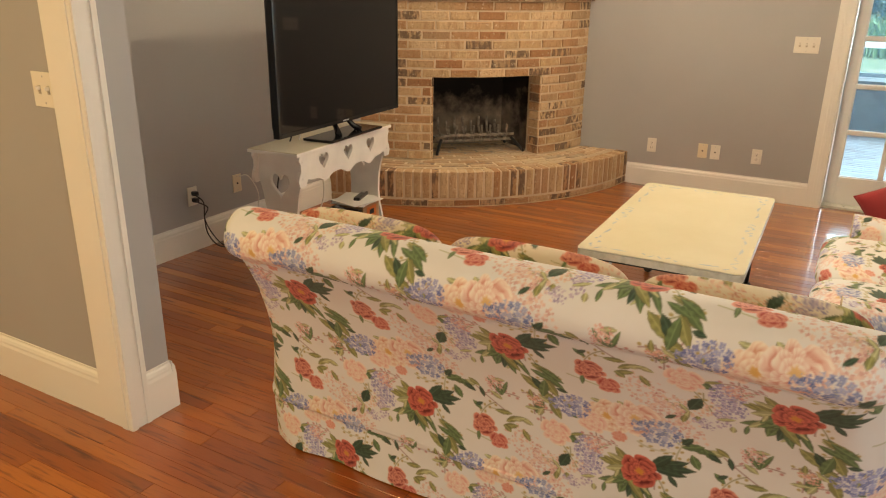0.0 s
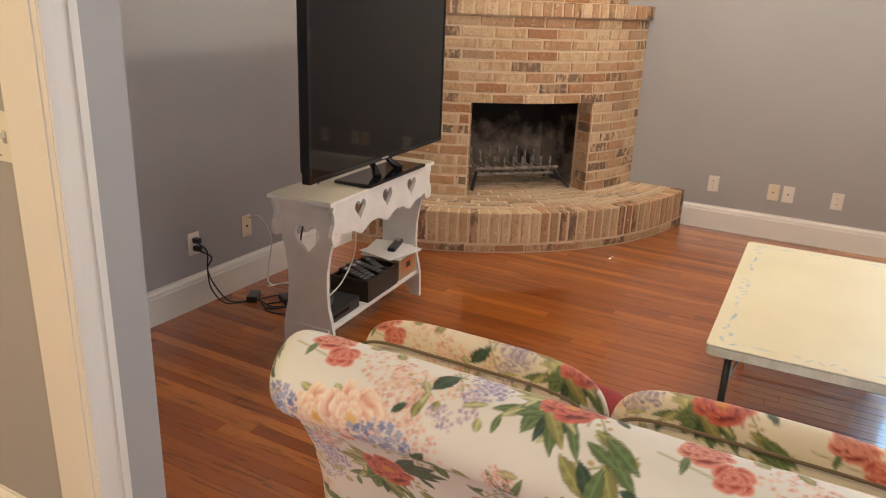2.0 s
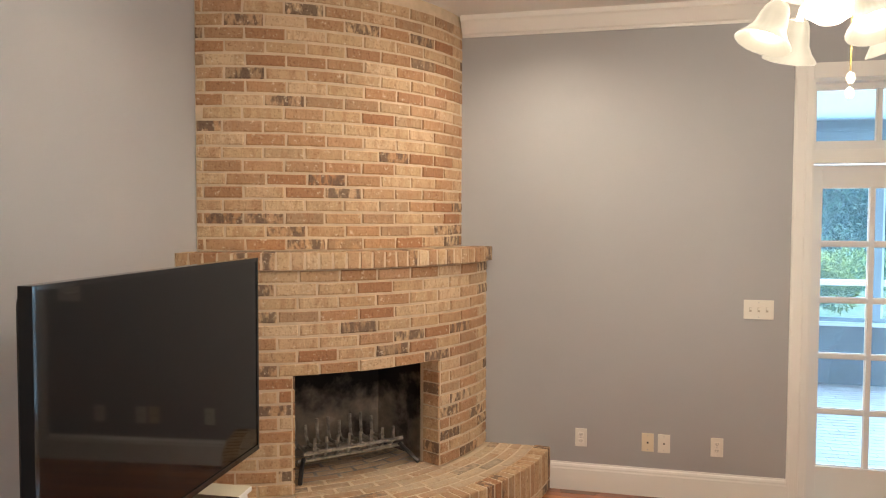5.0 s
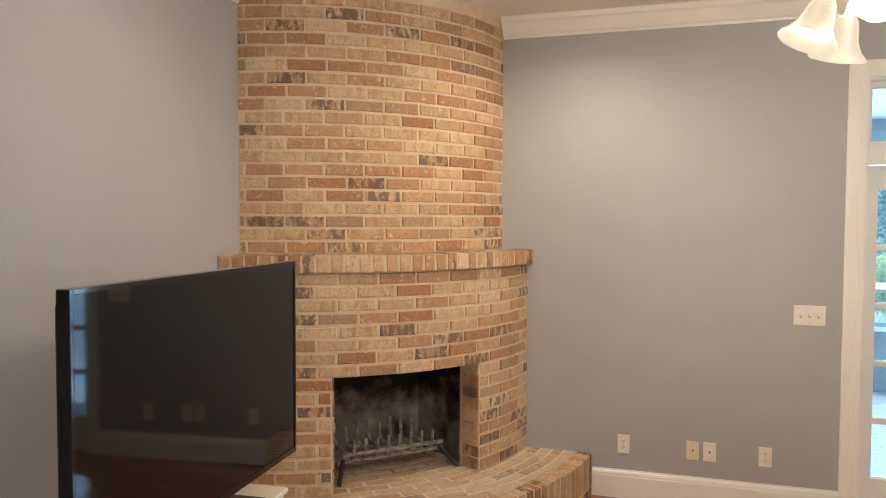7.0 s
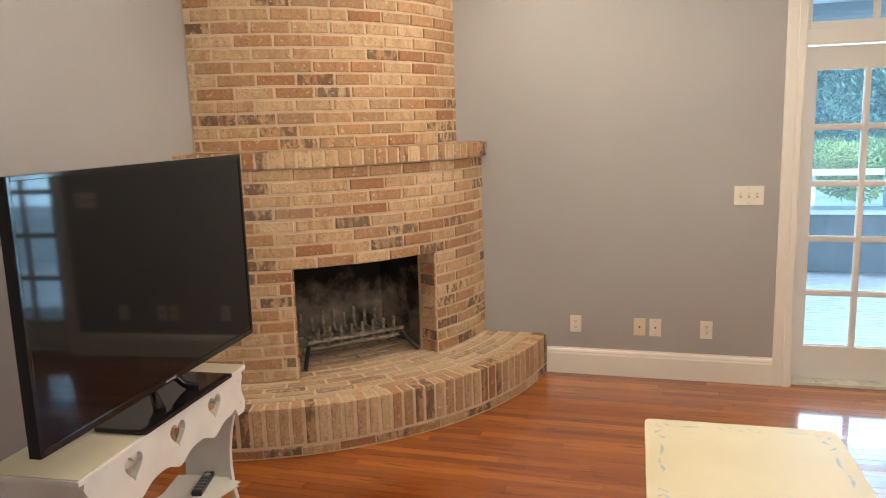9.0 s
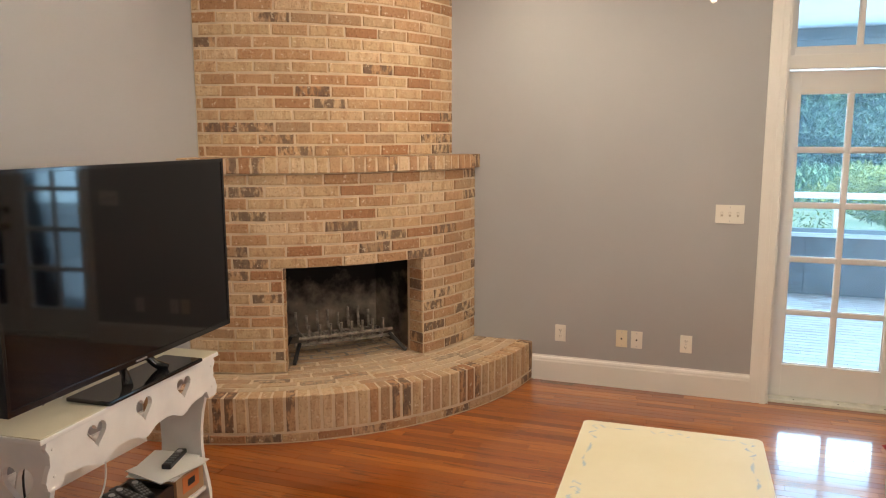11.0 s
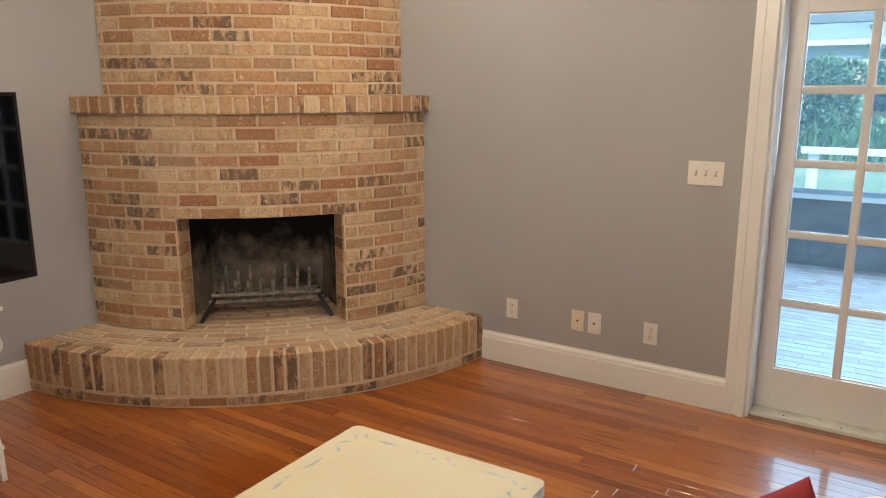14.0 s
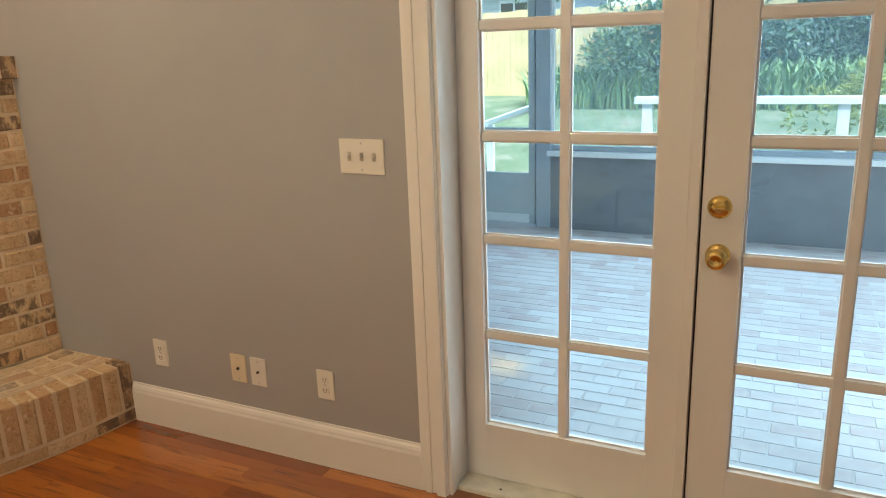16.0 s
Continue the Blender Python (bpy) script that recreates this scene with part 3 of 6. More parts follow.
# hearth: soldiers on a thin base course, arcs of stretchers on top
count = round(2 * hh * R_HEARTH / 0.0665)
for k in range(count):
    brick(hearth, -hh + (k + 0.5) * 2 * hh / count, R_HEARTH, 0.1645, 0.053, 0.195, 0.10)
count = round(2 * hh * R_HEARTH / 0.2)
for k in range(count):
    brick(hearth, -hh + (k + 0.5) * 2 * hh / count, R_HEARTH - 0.002, 0.029, 0.188, 0.046)
for j in range(13):
    r = R_HEARTH - 0.10 - 0.036 - j * 0.072
    h = half_angle(r) if r > R_BODY else math.asin(min(0.445, 0.445 - 0.26 * max(0, 1.25 - r)) / r)
    n_ = max(1, int(2 * h * r / PITCH))
    wide, shift_ = 2 * h / n_, 0.5 * (j % 2)
    for k in range(n_ + j % 2):
        a, b = max(-h, -h + (k - shift_) * wide), min(h, -h + (k + 1 - shift_) * wide)
        brick(hearth, (a + b) / 2, r, HEARTH_Z, (b - a) * r - 0.013, 0.059, 0.03, True, M["hearth_brick"])

# jamb bricks lining the sides of the opening
for sgn in (-1, 1):
    for n in range(9):
        y0, y1 = sorted((-0.010 * sgn, 0.03 * sgn))
        bmj = new_box(-0.115, 0.004, y0, y1, -COURSE / 2 + 0.005, COURSE / 2 - 0.005, 0.003)
        ob = part("brick", bmj, M["brick"], body)
        d = math.cos(OPEN_A * sgn) * DIAG + math.sin(OPEN_A * sgn) * SIDE
        ob.matrix_world = Matrix.Translation(spoke(sgn * OPEN_A, R_BODY - 0.012, HEARTH_Z + (n + 0.5) * COURSE)) @ Matrix.Rotation(math.atan2(d.y, d.x), 4, "Z")

# fire grate
grate = thing("fire_grate", "black iron fire grate in the firebox", "grate", Matrix.Translation(local(0, 0.86, HEARTH_Z)) @ Matrix.Rotation(math.atan2(SIDE.y, SIDE.x), 4, "Z"))
M["ashy_iron"] = painted("ash_dusted_iron", (0.27, 0.235, 0.20), 0.8, 0.5, 120, 0.3, 30)
for k in range(8):
    x = -0.245 + 0.07 * k
    part("bar", tube(bmesh.new(), [(x, -0.15, 0.215), (x, -0.145, 0.13), (x, -0.12, 0.105), (x, 0.13, 0.105), (x * 1.02, 0.155, 0.14), (x * 1.03, 0.165, 0.235 - 0.03 * (k % 3 == 1))], 0.0095, 6), M["ashy_iron"], grate)
for y, z, hw in ((-0.145, 0.135, 0.31), (-0.11, 0.088, 0.33), (0.12, 0.088, 0.30)):
    part("cross_bar", tube(bmesh.new(), [(-hw, y, z), (hw, y, z)], 0.0125, 6), M["ashy_iron"], grate)
for x in (-0.30, 0.30):
    part("leg", tube(bmesh.new(), [(x, -0.12, 0.10), (x * 1.10, -0.17, 0.06), (x * 1.22, -0.24, 0.008)], 0.0125, 6), M["black_metal"], grate)
    part("leg", tube(bmesh.new(), [(x, 0.1, 0.09), (x * 1.12, 0.12, 0.008)], 0.0125, 6), M["black_metal"], grate)

# ---- floral cloth ----
RU, RV = 0.65, 0.70                       # repeat of the printed pattern, half-drop
STOCK = random.Random(11)


def wrap(d, period):
    return d - period * np.round(d / period)


def draw_print(u, v):
    """The printed flowers at cloth coordinates u, v (metres): RGB."""
    col = np.empty((len(u), 3))
    col[:] = (0.775, 0.79, 0.825)

    def spots(u0, v0):
        for k in (0, 1):
            yield wrap(u - u0 - k * 0.5 * RU, RU), wrap(v - v0 + k * 0.5 * RV, RV)

    def lay(mask, c, amount=1.0):
        m = np.clip(mask, 0, 1)[:, None] * amount
        col[:] = col * (1 - m) + np.asarray(c) * m

    def soft(d, w=0.003):
        return np.clip(0.5 - d / w, 0, 1)

    def leaf(u0, v0, length, width, turn, c):
        ca, sa = math.cos(turn), math.sin(turn)
        for dx, dy in spots(u0, v0):
            x, y = dx * ca + dy * sa, -dx * sa + dy * ca
            t = x / length
            edge = width * np.clip(1 - (2 * t - 1) ** 2, 0, 1) * (1 + 0.05 * np.sin(26 * t))
            inside = (t > 0) & (t < 1)
            lay(np.where(inside, soft(np.abs(y) - edge), 0), c)
            lay(np.where(inside, soft(np.abs(np.abs(y) - edge) - 0.0006, 0.002), 0), tuple(k * 0.35 for k in c), 0.75)
            lay(np.where(inside, soft(np.abs(y) - 0.0012), 0), tuple(k * 1.9 + 0.04 for k in c), 0.6)
            lay(np.where(inside & (y > 0), soft(np.abs(y) - edge) * (0.5 + 0.5 * np.sin(x * 320)), 0), tuple(k * 1.6 for k in c), 0.5)

    def bloom(u0, v0, radius, inner, outer, petals, heart=None, phase=0.0, swirl=7.0):
        radius = 0.90 * radius
        for dx, dy in spots(u0, v0):
            r, a = np.hypot(dx, dy), np.arctan2(dy, dx)
            a = a + 0.25 * np.sin(3 * a + phase) + 0.10 * np.sin(180 * dx + 9 * phase) * np.sin(150 * dy)
            mask, tone = np.zeros(len(r)), np.zeros(len(r))
            # petals in rings, each one dark where it slips under the next, pale at its lip
            for ring, (reach, count, twist) in enumerate(((1.0, petals, 0.0), (0.74, petals, 1.1), (0.50, max(3, petals - 1), 2.3), (0.30, 3, 0.4))):
                lobe = np.abs(np.cos(0.5 * count * a + phase + twist))
                rim = radius * reach * (0.74 + 0.30 * lobe ** 0.6)
                cover = soft(r - rim)
                depth = np.clip((rim - r) / (radius * 0.30), 0, 1)
                fold = 0.30 * (1 - lobe) ** 2 + 0.14 * np.sin(a * count * 4 + r * 300)
                tone = tone * (1 - cover) + cover * np.clip(0.05 + 0.90 * depth ** 1.7 + fold, 0, 1)
                mask = np.maximum(mask, cover)
            for i in range(3):
                col[:, i] = col[:, i] * (1 - mask) + mask * (inner[i] * tone + outer[i] * (1 - tone))
            if heart:
                core = r * (1 + 0.22 * np.sin(7 * a + phase))
                lay(soft(core - radius * 0.19, 0.006), heart, 0.85)

    def cluster(u0, v0, ru, rv, c1, c2, turn=0.0, cell=0.017, fill=0.75):
        ca, sa = math.cos(turn), math.sin(turn)
        for dx, dy in spots(u0, v0):
            x, y = dx * ca + dy * sa, -dx * sa + dy * ca
            e = np.hypot(x / ru, y / rv)
            m, tone = np.zeros(len(x)), np.zeros(len(x))
            eye_ = np.zeros(len(x))
            # florets scattered on two loose grids that lie over one another
            for layer_, (tilt_, grow) in enumerate(((0.35, 1.0), (1.2, 0.85))):
                ct, st = math.cos(tilt_), math.sin(tilt_)
                p, q = (x * ct + y * st) / (cell * grow), (-x * st + y * ct) / (cell * grow)
                row = np.floor(q)
                p = p + 0.5 * row
                lane = np.floor(p)
                rnd = np.abs(np.sin(lane * 12.989 + row * 78.233 + 5.1 * layer_) * 43758.5453) % 1
                gx, gy = p - lane - 0.5 - 0.44 * ((rnd * 17.3) % 1 - 0.5), q - row - 0.5 - 0.44 * ((rnd * 31.7) % 1 - 0.5)
                rr = np.hypot(gx, gy) * (1 + 0.28 * np.cos(4 * np.arctan2(gy, gx) + 9 * rnd))
                keep = (e + 0.5 * (rnd - 0.5) < 0.95) & ((rnd * 7.7) % 1 < fill)
                mk = np.where(keep, soft(rr - 0.40 + 0.10 * rnd, 0.22), 0)
                tone = tone * (1 - mk) + mk * np.clip((rnd * 3.7) % 1 + 0.5 * (0.25 - rr), 0, 1)
                eye_ = eye_ * (1 - mk) + np.where(keep, soft(rr - 0.08, 0.1), 0)
                m = np.maximum(m, mk)
            for i in range(3):
                col[:, i] = col[:, i] * (1 - m) + m * (c1[i] * tone + c2[i] * (1 - tone))
            lay(eye_, (0.82, 0.76, 0.6), 0.6)

    def stem(u0, v0, length, turn, bend, c, buds=None):
        ca, sa = math.cos(turn), math.sin(turn)
        for dx, dy in spots(u0, v0):
            x, y = dx * ca + dy * sa, -dx * sa + dy * ca
            t = x / length
            yy = y - bend * t * t
            inside = (t > 0) & (t < 1)
            lay(np.where(inside, soft(np.abs(yy) - 0.0016), 0), c, 0.9)
            if buds:
                k = 0.012
                gx = (x / k) % 1 - 0.5
                side = yy - 0.008 * np.sign(np.sin(x / k * math.pi))
                lay(np.where(inside, soft(np.hypot(gx * k, side) - 0.0045), 0), buds, 0.9)

    green, deep, olive, pale = (0.16, 0.235, 0.13), (0.06, 0.115, 0.085), (0.31, 0.32, 0.16), (0.44, 0.46, 0.30)
    # thin sprigs
    for k in range(26):
        stem(STOCK.uniform(0.0, 0.55), STOCK.uniform(-0.3, 0.1), STOCK.uniform(0.05, 0.11), STOCK.uniform(0, 6.28), STOCK.uniform(-0.05, 0.05), STOCK.choice((olive, (0.36, 0.22, 0.22), pale)), STOCK.choice((None, (0.58, 0.32, 0.34), (0.5, 0.42, 0.2))))
    # trailing racemes: pink sprays, violet wisteria
    cluster(0.36, -0.07, 0.11, 0.050, (0.62, 0.38, 0.40), (0.80, 0.67, 0.65), -0.8, 0.012, 0.5)
    cluster(0.41, -0.13, 0.10, 0.040, (0.60, 0.34, 0.38), (0.80, 0.68, 0.66), -0.9, 0.012, 0.5)
    cluster(-0.20, -0.06, 0.06, 0.03, (0.70, 0.46, 0.44), (0.80, 0.70, 0.64), 0.4, 0.011, 0.5)
    leaf(-0.19, -0.02, 0.06, 0.016, -2.0, deep)
    leaf(-0.16, 0.03, 0.07, 0.015, 2.7, green)
    cluster(-0.135, 0.0, 0.036, 0.070, (0.24, 0.26, 0.56), (0.55, 0.52, 0.74), 0.2, 0.013, 0.9)
    cluster(-0.145, -0.075, 0.018, 0.045, (0.30, 0.28, 0.52), (0.62, 0.56, 0.72), 0.2, 0.011, 0.55)
    # foliage under and beside the rose
    for k in range(13):
        a0 = -1.75 + 0.16 * (k - 6)
        leaf(STOCK.uniform(-0.05, 0.03), -0.025 + STOCK.uniform(-0.02, 0.02), STOCK.uniform(0.055, 0.10), STOCK.uniform(0.007, 0.012), a0, STOCK.choice((green, olive, green, pale, deep)))
    for k in range(9):
        a0 = STOCK.uniform(-0.9, -0.3)
        leaf(0.06 + STOCK.uniform(-0.02, 0.03), -0.06 + STOCK.uniform(-0.03, 0.02), STOCK.uniform(0.05, 0.085), STOCK.uniform(0.007, 0.011), a0, STOCK.choice((olive, pale, green)))
    for turn, ln in ((0.50, 0.105), (0.25, 0.115), (0.02, 0.09), (0.85, 0.08)):
        leaf(0.025, 0.025, ln, 0.013, turn, deep)
    for turn in (2.2, 2.7, 3.1, 3.5, 4.0):
        leaf(-0.02, 0.0, STOCK.uniform(0.06, 0.09), 0.013, turn, STOCK.choice((olive, green, pale)))
    for k in range(8):
        leaf(-0.26 + STOCK.uniform(-0.03, 0.05), 0.18 + STOCK.uniform(-0.03, 0.03), STOCK.uniform(0.045, 0.08), 0.013, STOCK.uniform(0, 6.28), STOCK.choice((green, deep, olive)))
    for k in range(7):
        leaf(0.30 + STOCK.uniform(-0.05, 0.05), 0.03 + STOCK.uniform(-0.05, 0.03), STOCK.uniform(0.03, 0.055), 0.009, STOCK.uniform(0, 6.28), STOCK.choice((pale, olive, olive)))
    for k in range(5):
        leaf(0.12 + STOCK.uniform(-0.03, 0.03), 0.13 + STOCK.uniform(-0.03, 0.02), STOCK.uniform(0.04, 0.06), 0.012, STOCK.uniform(-1.2, 0.6), STOCK.choice((pale, green)))
    for turn in (1.2, 1.6, 2.1):
        leaf(0.27, 0.12, 0.07, 0.006, turn, green)
    # small filler sprays, buds and leaves between the large flowers
    for k in range(34):
        fu, fv = STOCK.uniform(-0.25, 0.25), STOCK.uniform(-0.27, 0.27)
        leaf(fu, fv, STOCK.uniform(0.02, 0.045), STOCK.uniform(0.005, 0.009), STOCK.uniform(0, 6.28), STOCK.choice((green, deep, olive, pale, pale)))
    for k in range(4):
        fu, fv = STOCK.uniform(-0.25, 0.25), STOCK.uniform(-0.27, 0.27)
        c1, c2 = STOCK.choice((((0.30, 0.28, 0.52), (0.62, 0.56, 0.72)), ((0.62, 0.30, 0.34), (0.80, 0.62, 0.60)), ((0.60, 0.30, 0.30), (0.78, 0.58, 0.52))))
        cluster(fu, fv, STOCK.uniform(0.02, 0.045), STOCK.uniform(0.015, 0.03), c1, c2, STOCK.uniform(0, 3), 0.010, 0.7)
    # blooms
    bloom(-0.085, 0.165, 0.070, (0.70, 0.42, 0.33), (0.87, 0.82, 0.76), 5, (0.74, 0.50, 0.18), 2.0, 6.5)
    bloom(-0.225, 0.045, 0.050, (0.76, 0.46, 0.44), (0.85, 0.77, 0.72), 6, None, 1.1, 7.0)
    bloom(0.31, -0.165, 0.072, (0.70, 0.40, 0.36), (0.87, 0.82, 0.79), 6, (0.76, 0.58, 0.30), 0.7, 6.5)
    bloom(0.20, -0.225, 0.045, (0.76, 0.48, 0.46), (0.85, 0.78, 0.73), 5, None, 2.7, 7.0)
    cluster(0.145, -0.185, 0.055, 0.040, (0.17, 0.22, 0.54), (0.46, 0.50, 0.74), 0.3, 0.019, 1.0)
    cluster(0.038, 0.155, 0.058, 0.044, (0.17, 0.24, 0.54), (0.50, 0.55, 0.76), 0.0, 0.020, 1.0)
    bloom(0.205, -0.015, 0.046, (0.30, 0.03, 0.035), (0.78, 0.42, 0.36), 5, None, 0.3, 5.5)
    bloom(0.250, -0.060, 0.034, (0.46, 0.07, 0.07), (0.74, 0.40, 0.35), 4, None, 1.3, 5.5)
    bloom(-0.055, 0.10, 0.022, (0.70, 0.30, 0.28), (0.78, 0.52, 0.46), 5, None, 2.3, 5.0)
    bloom(0.0, 0.0, 0.060, (0.20, 0.012, 0.02), (0.70, 0.24, 0.20), 5, (0.70, 0.40, 0.10), 0.0, 7.0)
    ground = np.array((0.775, 0.79, 0.825))
    return ground * (col / ground) ** 1.3


TILE_U, TILE_V = 500, 540
tu, tv_ = np.meshgrid(np.arange(TILE_U) * RU / TILE_U, np.arange(TILE_V) * RV / TILE_V)
TILE = draw_print(tu.reshape(-1), tv_.reshape(-1)).reshape(TILE_V, TILE_U, 3)


def cloth_print(u, v):
    """The colour of the printed cloth at u, v, from one repeat of the pattern, smoothly between its threads."""
    a, b = (u / RU * TILE_U) % TILE_U, (v / RV * TILE_V) % TILE_V
    i, j = np.floor(a).astype(int) % TILE_U, np.floor(b).astype(int) % TILE_V
    i1, j1 = (i + 1) % TILE_U, (j + 1) % TILE_V
    fa, fb = (a - np.floor(a))[:, None], (b - np.floor(b))[:, None]
    return (TILE[j, i] * (1 - fa) + TILE[j, i1] * fa) * (1 - fb) + (TILE[j1, i] * (1 - fa) + TILE[j1, i1] * fa) * fb


def cloth_material(name, tint):
    n = Nodes(name)
    at = n.add("ShaderNodeVertexColor")
    at.layer_name = "print"
    v = n.coords()
    weave = n.noise(v, 700, 2)
    worn = n.ramp(n.noise(v, 4, 4), [(0.3, (0.93, 0.92, 0.9)), (0.7, (1.0, 1.0, 1.0))])
    col = n.mix(1.0, at.outputs[0], worn, "MULTIPLY")
    col = n.mix(1.0, col, tint, "MULTIPLY")
    n.bump(weave, 0.25, 0.001)
    n.bsdf.inputs["Sheen Weight"].default_value = 0.15
    return n.done(col, 0.75)


M["cloth"] = cloth_material("floral_chintz", (1.0, 1.0, 1.0))
M["faded"] = cloth_material("faded_floral_chintz", (0.92, 0.82, 0.64))
M["maroon"] = painted("maroon_cloth", (0.26, 0.022, 0.03), 0.85, 0.12, 500, 0.3, 8)
M["piping"] = painted("dark_piping", (0.16, 0.12, 0.07), 0.8, 0.1)


def cloth_grid(name, points, uv, parent, material, label="", closed=False):
    """A printed cloth part from a grid of points (rows x cols x 3) and cloth coordinates (rows x cols x 2)."""
    rows, cols = points.shape[:2]
    idx = np.arange(rows * cols).reshape(rows, cols)
    if closed:
        idx = np.concatenate([idx, idx[:, :1]], axis=1)
    f = np.stack([idx[:-1, :-1], idx[:-1, 1:], idx[1:, 1:], idx[1:, :-1]], axis=-1).reshape(-1, 4)
    data = bpy.data.meshes.new(name)
    data.vertices.add(rows * cols)
    data.vertices.foreach_set("co", points.reshape(-1).astype(np.float32))
    data.loops.add(len(f) * 4)
    data.loops.foreach_set("vertex_index", f.reshape(-1).astype(np.int32))
    data.polygons.add(len(f))
    data.polygons.foreach_set("loop_start", np.arange(0, len(f) * 4, 4, dtype=np.int32))
    data.polygons.foreach_set("use_smooth", np.ones(len(f), dtype=bool))
    data.update(calc_edges=True)
    layer = data.color_attributes.new("print", "FLOAT_COLOR", "POINT")
    rgb = cloth_print(uv[..., 0].reshape(-1), uv[..., 1].reshape(-1))
    layer.data.foreach_set("color", np.concatenate([rgb, np.ones((len(rgb), 1))], axis=1).reshape(-1).astype(np.float32))
    data.materials.append(material)
    ob = new(name, data)
    ob.parent = parent
    if label:
        tagged(ob, label)
    return ob


def smooth_curve(ctrl, n):
    """A smooth polyline of n points through control points, evenly spaced; also the length along it."""
    c = np.asarray(ctrl, float)
    p = np.vstack([2 * c[0] - c[1], c, 2 * c[-1] - c[-2]])
    pts = []
    for i in range(1, len(p) - 2):
        t = np.linspace(0, 1, 24, endpoint=False)[:, None]
        a, b, d, e = p[i - 1], p[i], p[i + 1], p[i + 2]
        pts.append(0.5 * (2 * b + (d - a) * t + (2 * a - 5 * b + 4 * d - e) * t ** 2 + (3 * b - a - 3 * d + e) * t ** 3))
    pts = np.vstack(pts + [c[-1:]])
    s = np.concatenate([[0], np.cumsum(np.linalg.norm(np.diff(pts, axis=0), axis=1))])
    q = np.linspace(0, s[-1], n)
    return np.stack([np.interp(q, s, pts[:, k]) for k in range(pts.shape[1])], axis=1), q


def pillow_grid(name, centre, size, tilt, parent, material, label, res=0.012, power=0.42, offset=(0, 0), crown=0.0):
    """A stuffed cushion: a rounded box of size (x, y, z), tilted about x, printed on."""
    sx, sy, sz = (k / 2 for k in size)
    nu, nv = max(24, int(2.4 * (size[0] + size[2]) / res)), max(16, int(1.2 * (size[1] + size[2]) / res))
    # even spacing round the rounded box
    s = np.linspace(0, 8, nu, endpoint=False)
    ca = np.clip(np.where(s < 2, 1, np.where(s < 4, 3 - s, np.where(s < 6, -1, s - 7))), -1, 1)
    sb = np.clip(np.where(s < 2, s - 1, np.where(s < 4, 1, np.where(s < 6, 5 - s, -1))), -1, 1)

    def sp(a, p):
        return np.sign(a) * np.abs(a) ** p
    th = np.arctan2(sp(sb, 1 / power), sp(ca, 1 / power))
    q = sp(np.linspace(-1, 1, nv), 1.5)
    ph = np.sign(q) * np.arccos(np.clip((1 - np.abs(q)) ** (1 / power), 0, 1))
    T, P = np.meshgrid(th, ph)
    x = sx * sp(np.cos(P), power) * sp(np.cos(T), power)
    z = sz * sp(np.cos(P), power) * sp(np.sin(T), power)
    y = sy * sp(np.sin(P), 0.8) * (1 - 0.35 * (np.abs(x / sx) ** 3)) * (1 - 0.3 * (np.abs(z / sz) ** 3))
    z = z + crown * (1 - (x / sx) ** 2) * (z > 0)
    wr = 0.004 * np.sin(9 * x + 3 * z) * np.sin(7 * z - 2)
    pts = np.stack([x, y + wr, z], axis=-1)
    uv = np.stack([x + offset[0], z + offset[1] + 1.0 * y], axis=-1)
    ct, st = math.cos(tilt), math.sin(tilt)
    pts = np.stack([pts[..., 0], pts[..., 1] * ct - pts[..., 2] * st, pts[..., 1] * st + pts[..., 2] * ct], axis=-1) + np.asarray(centre)
    return cloth_grid(name, pts, uv, parent, material, label, True)


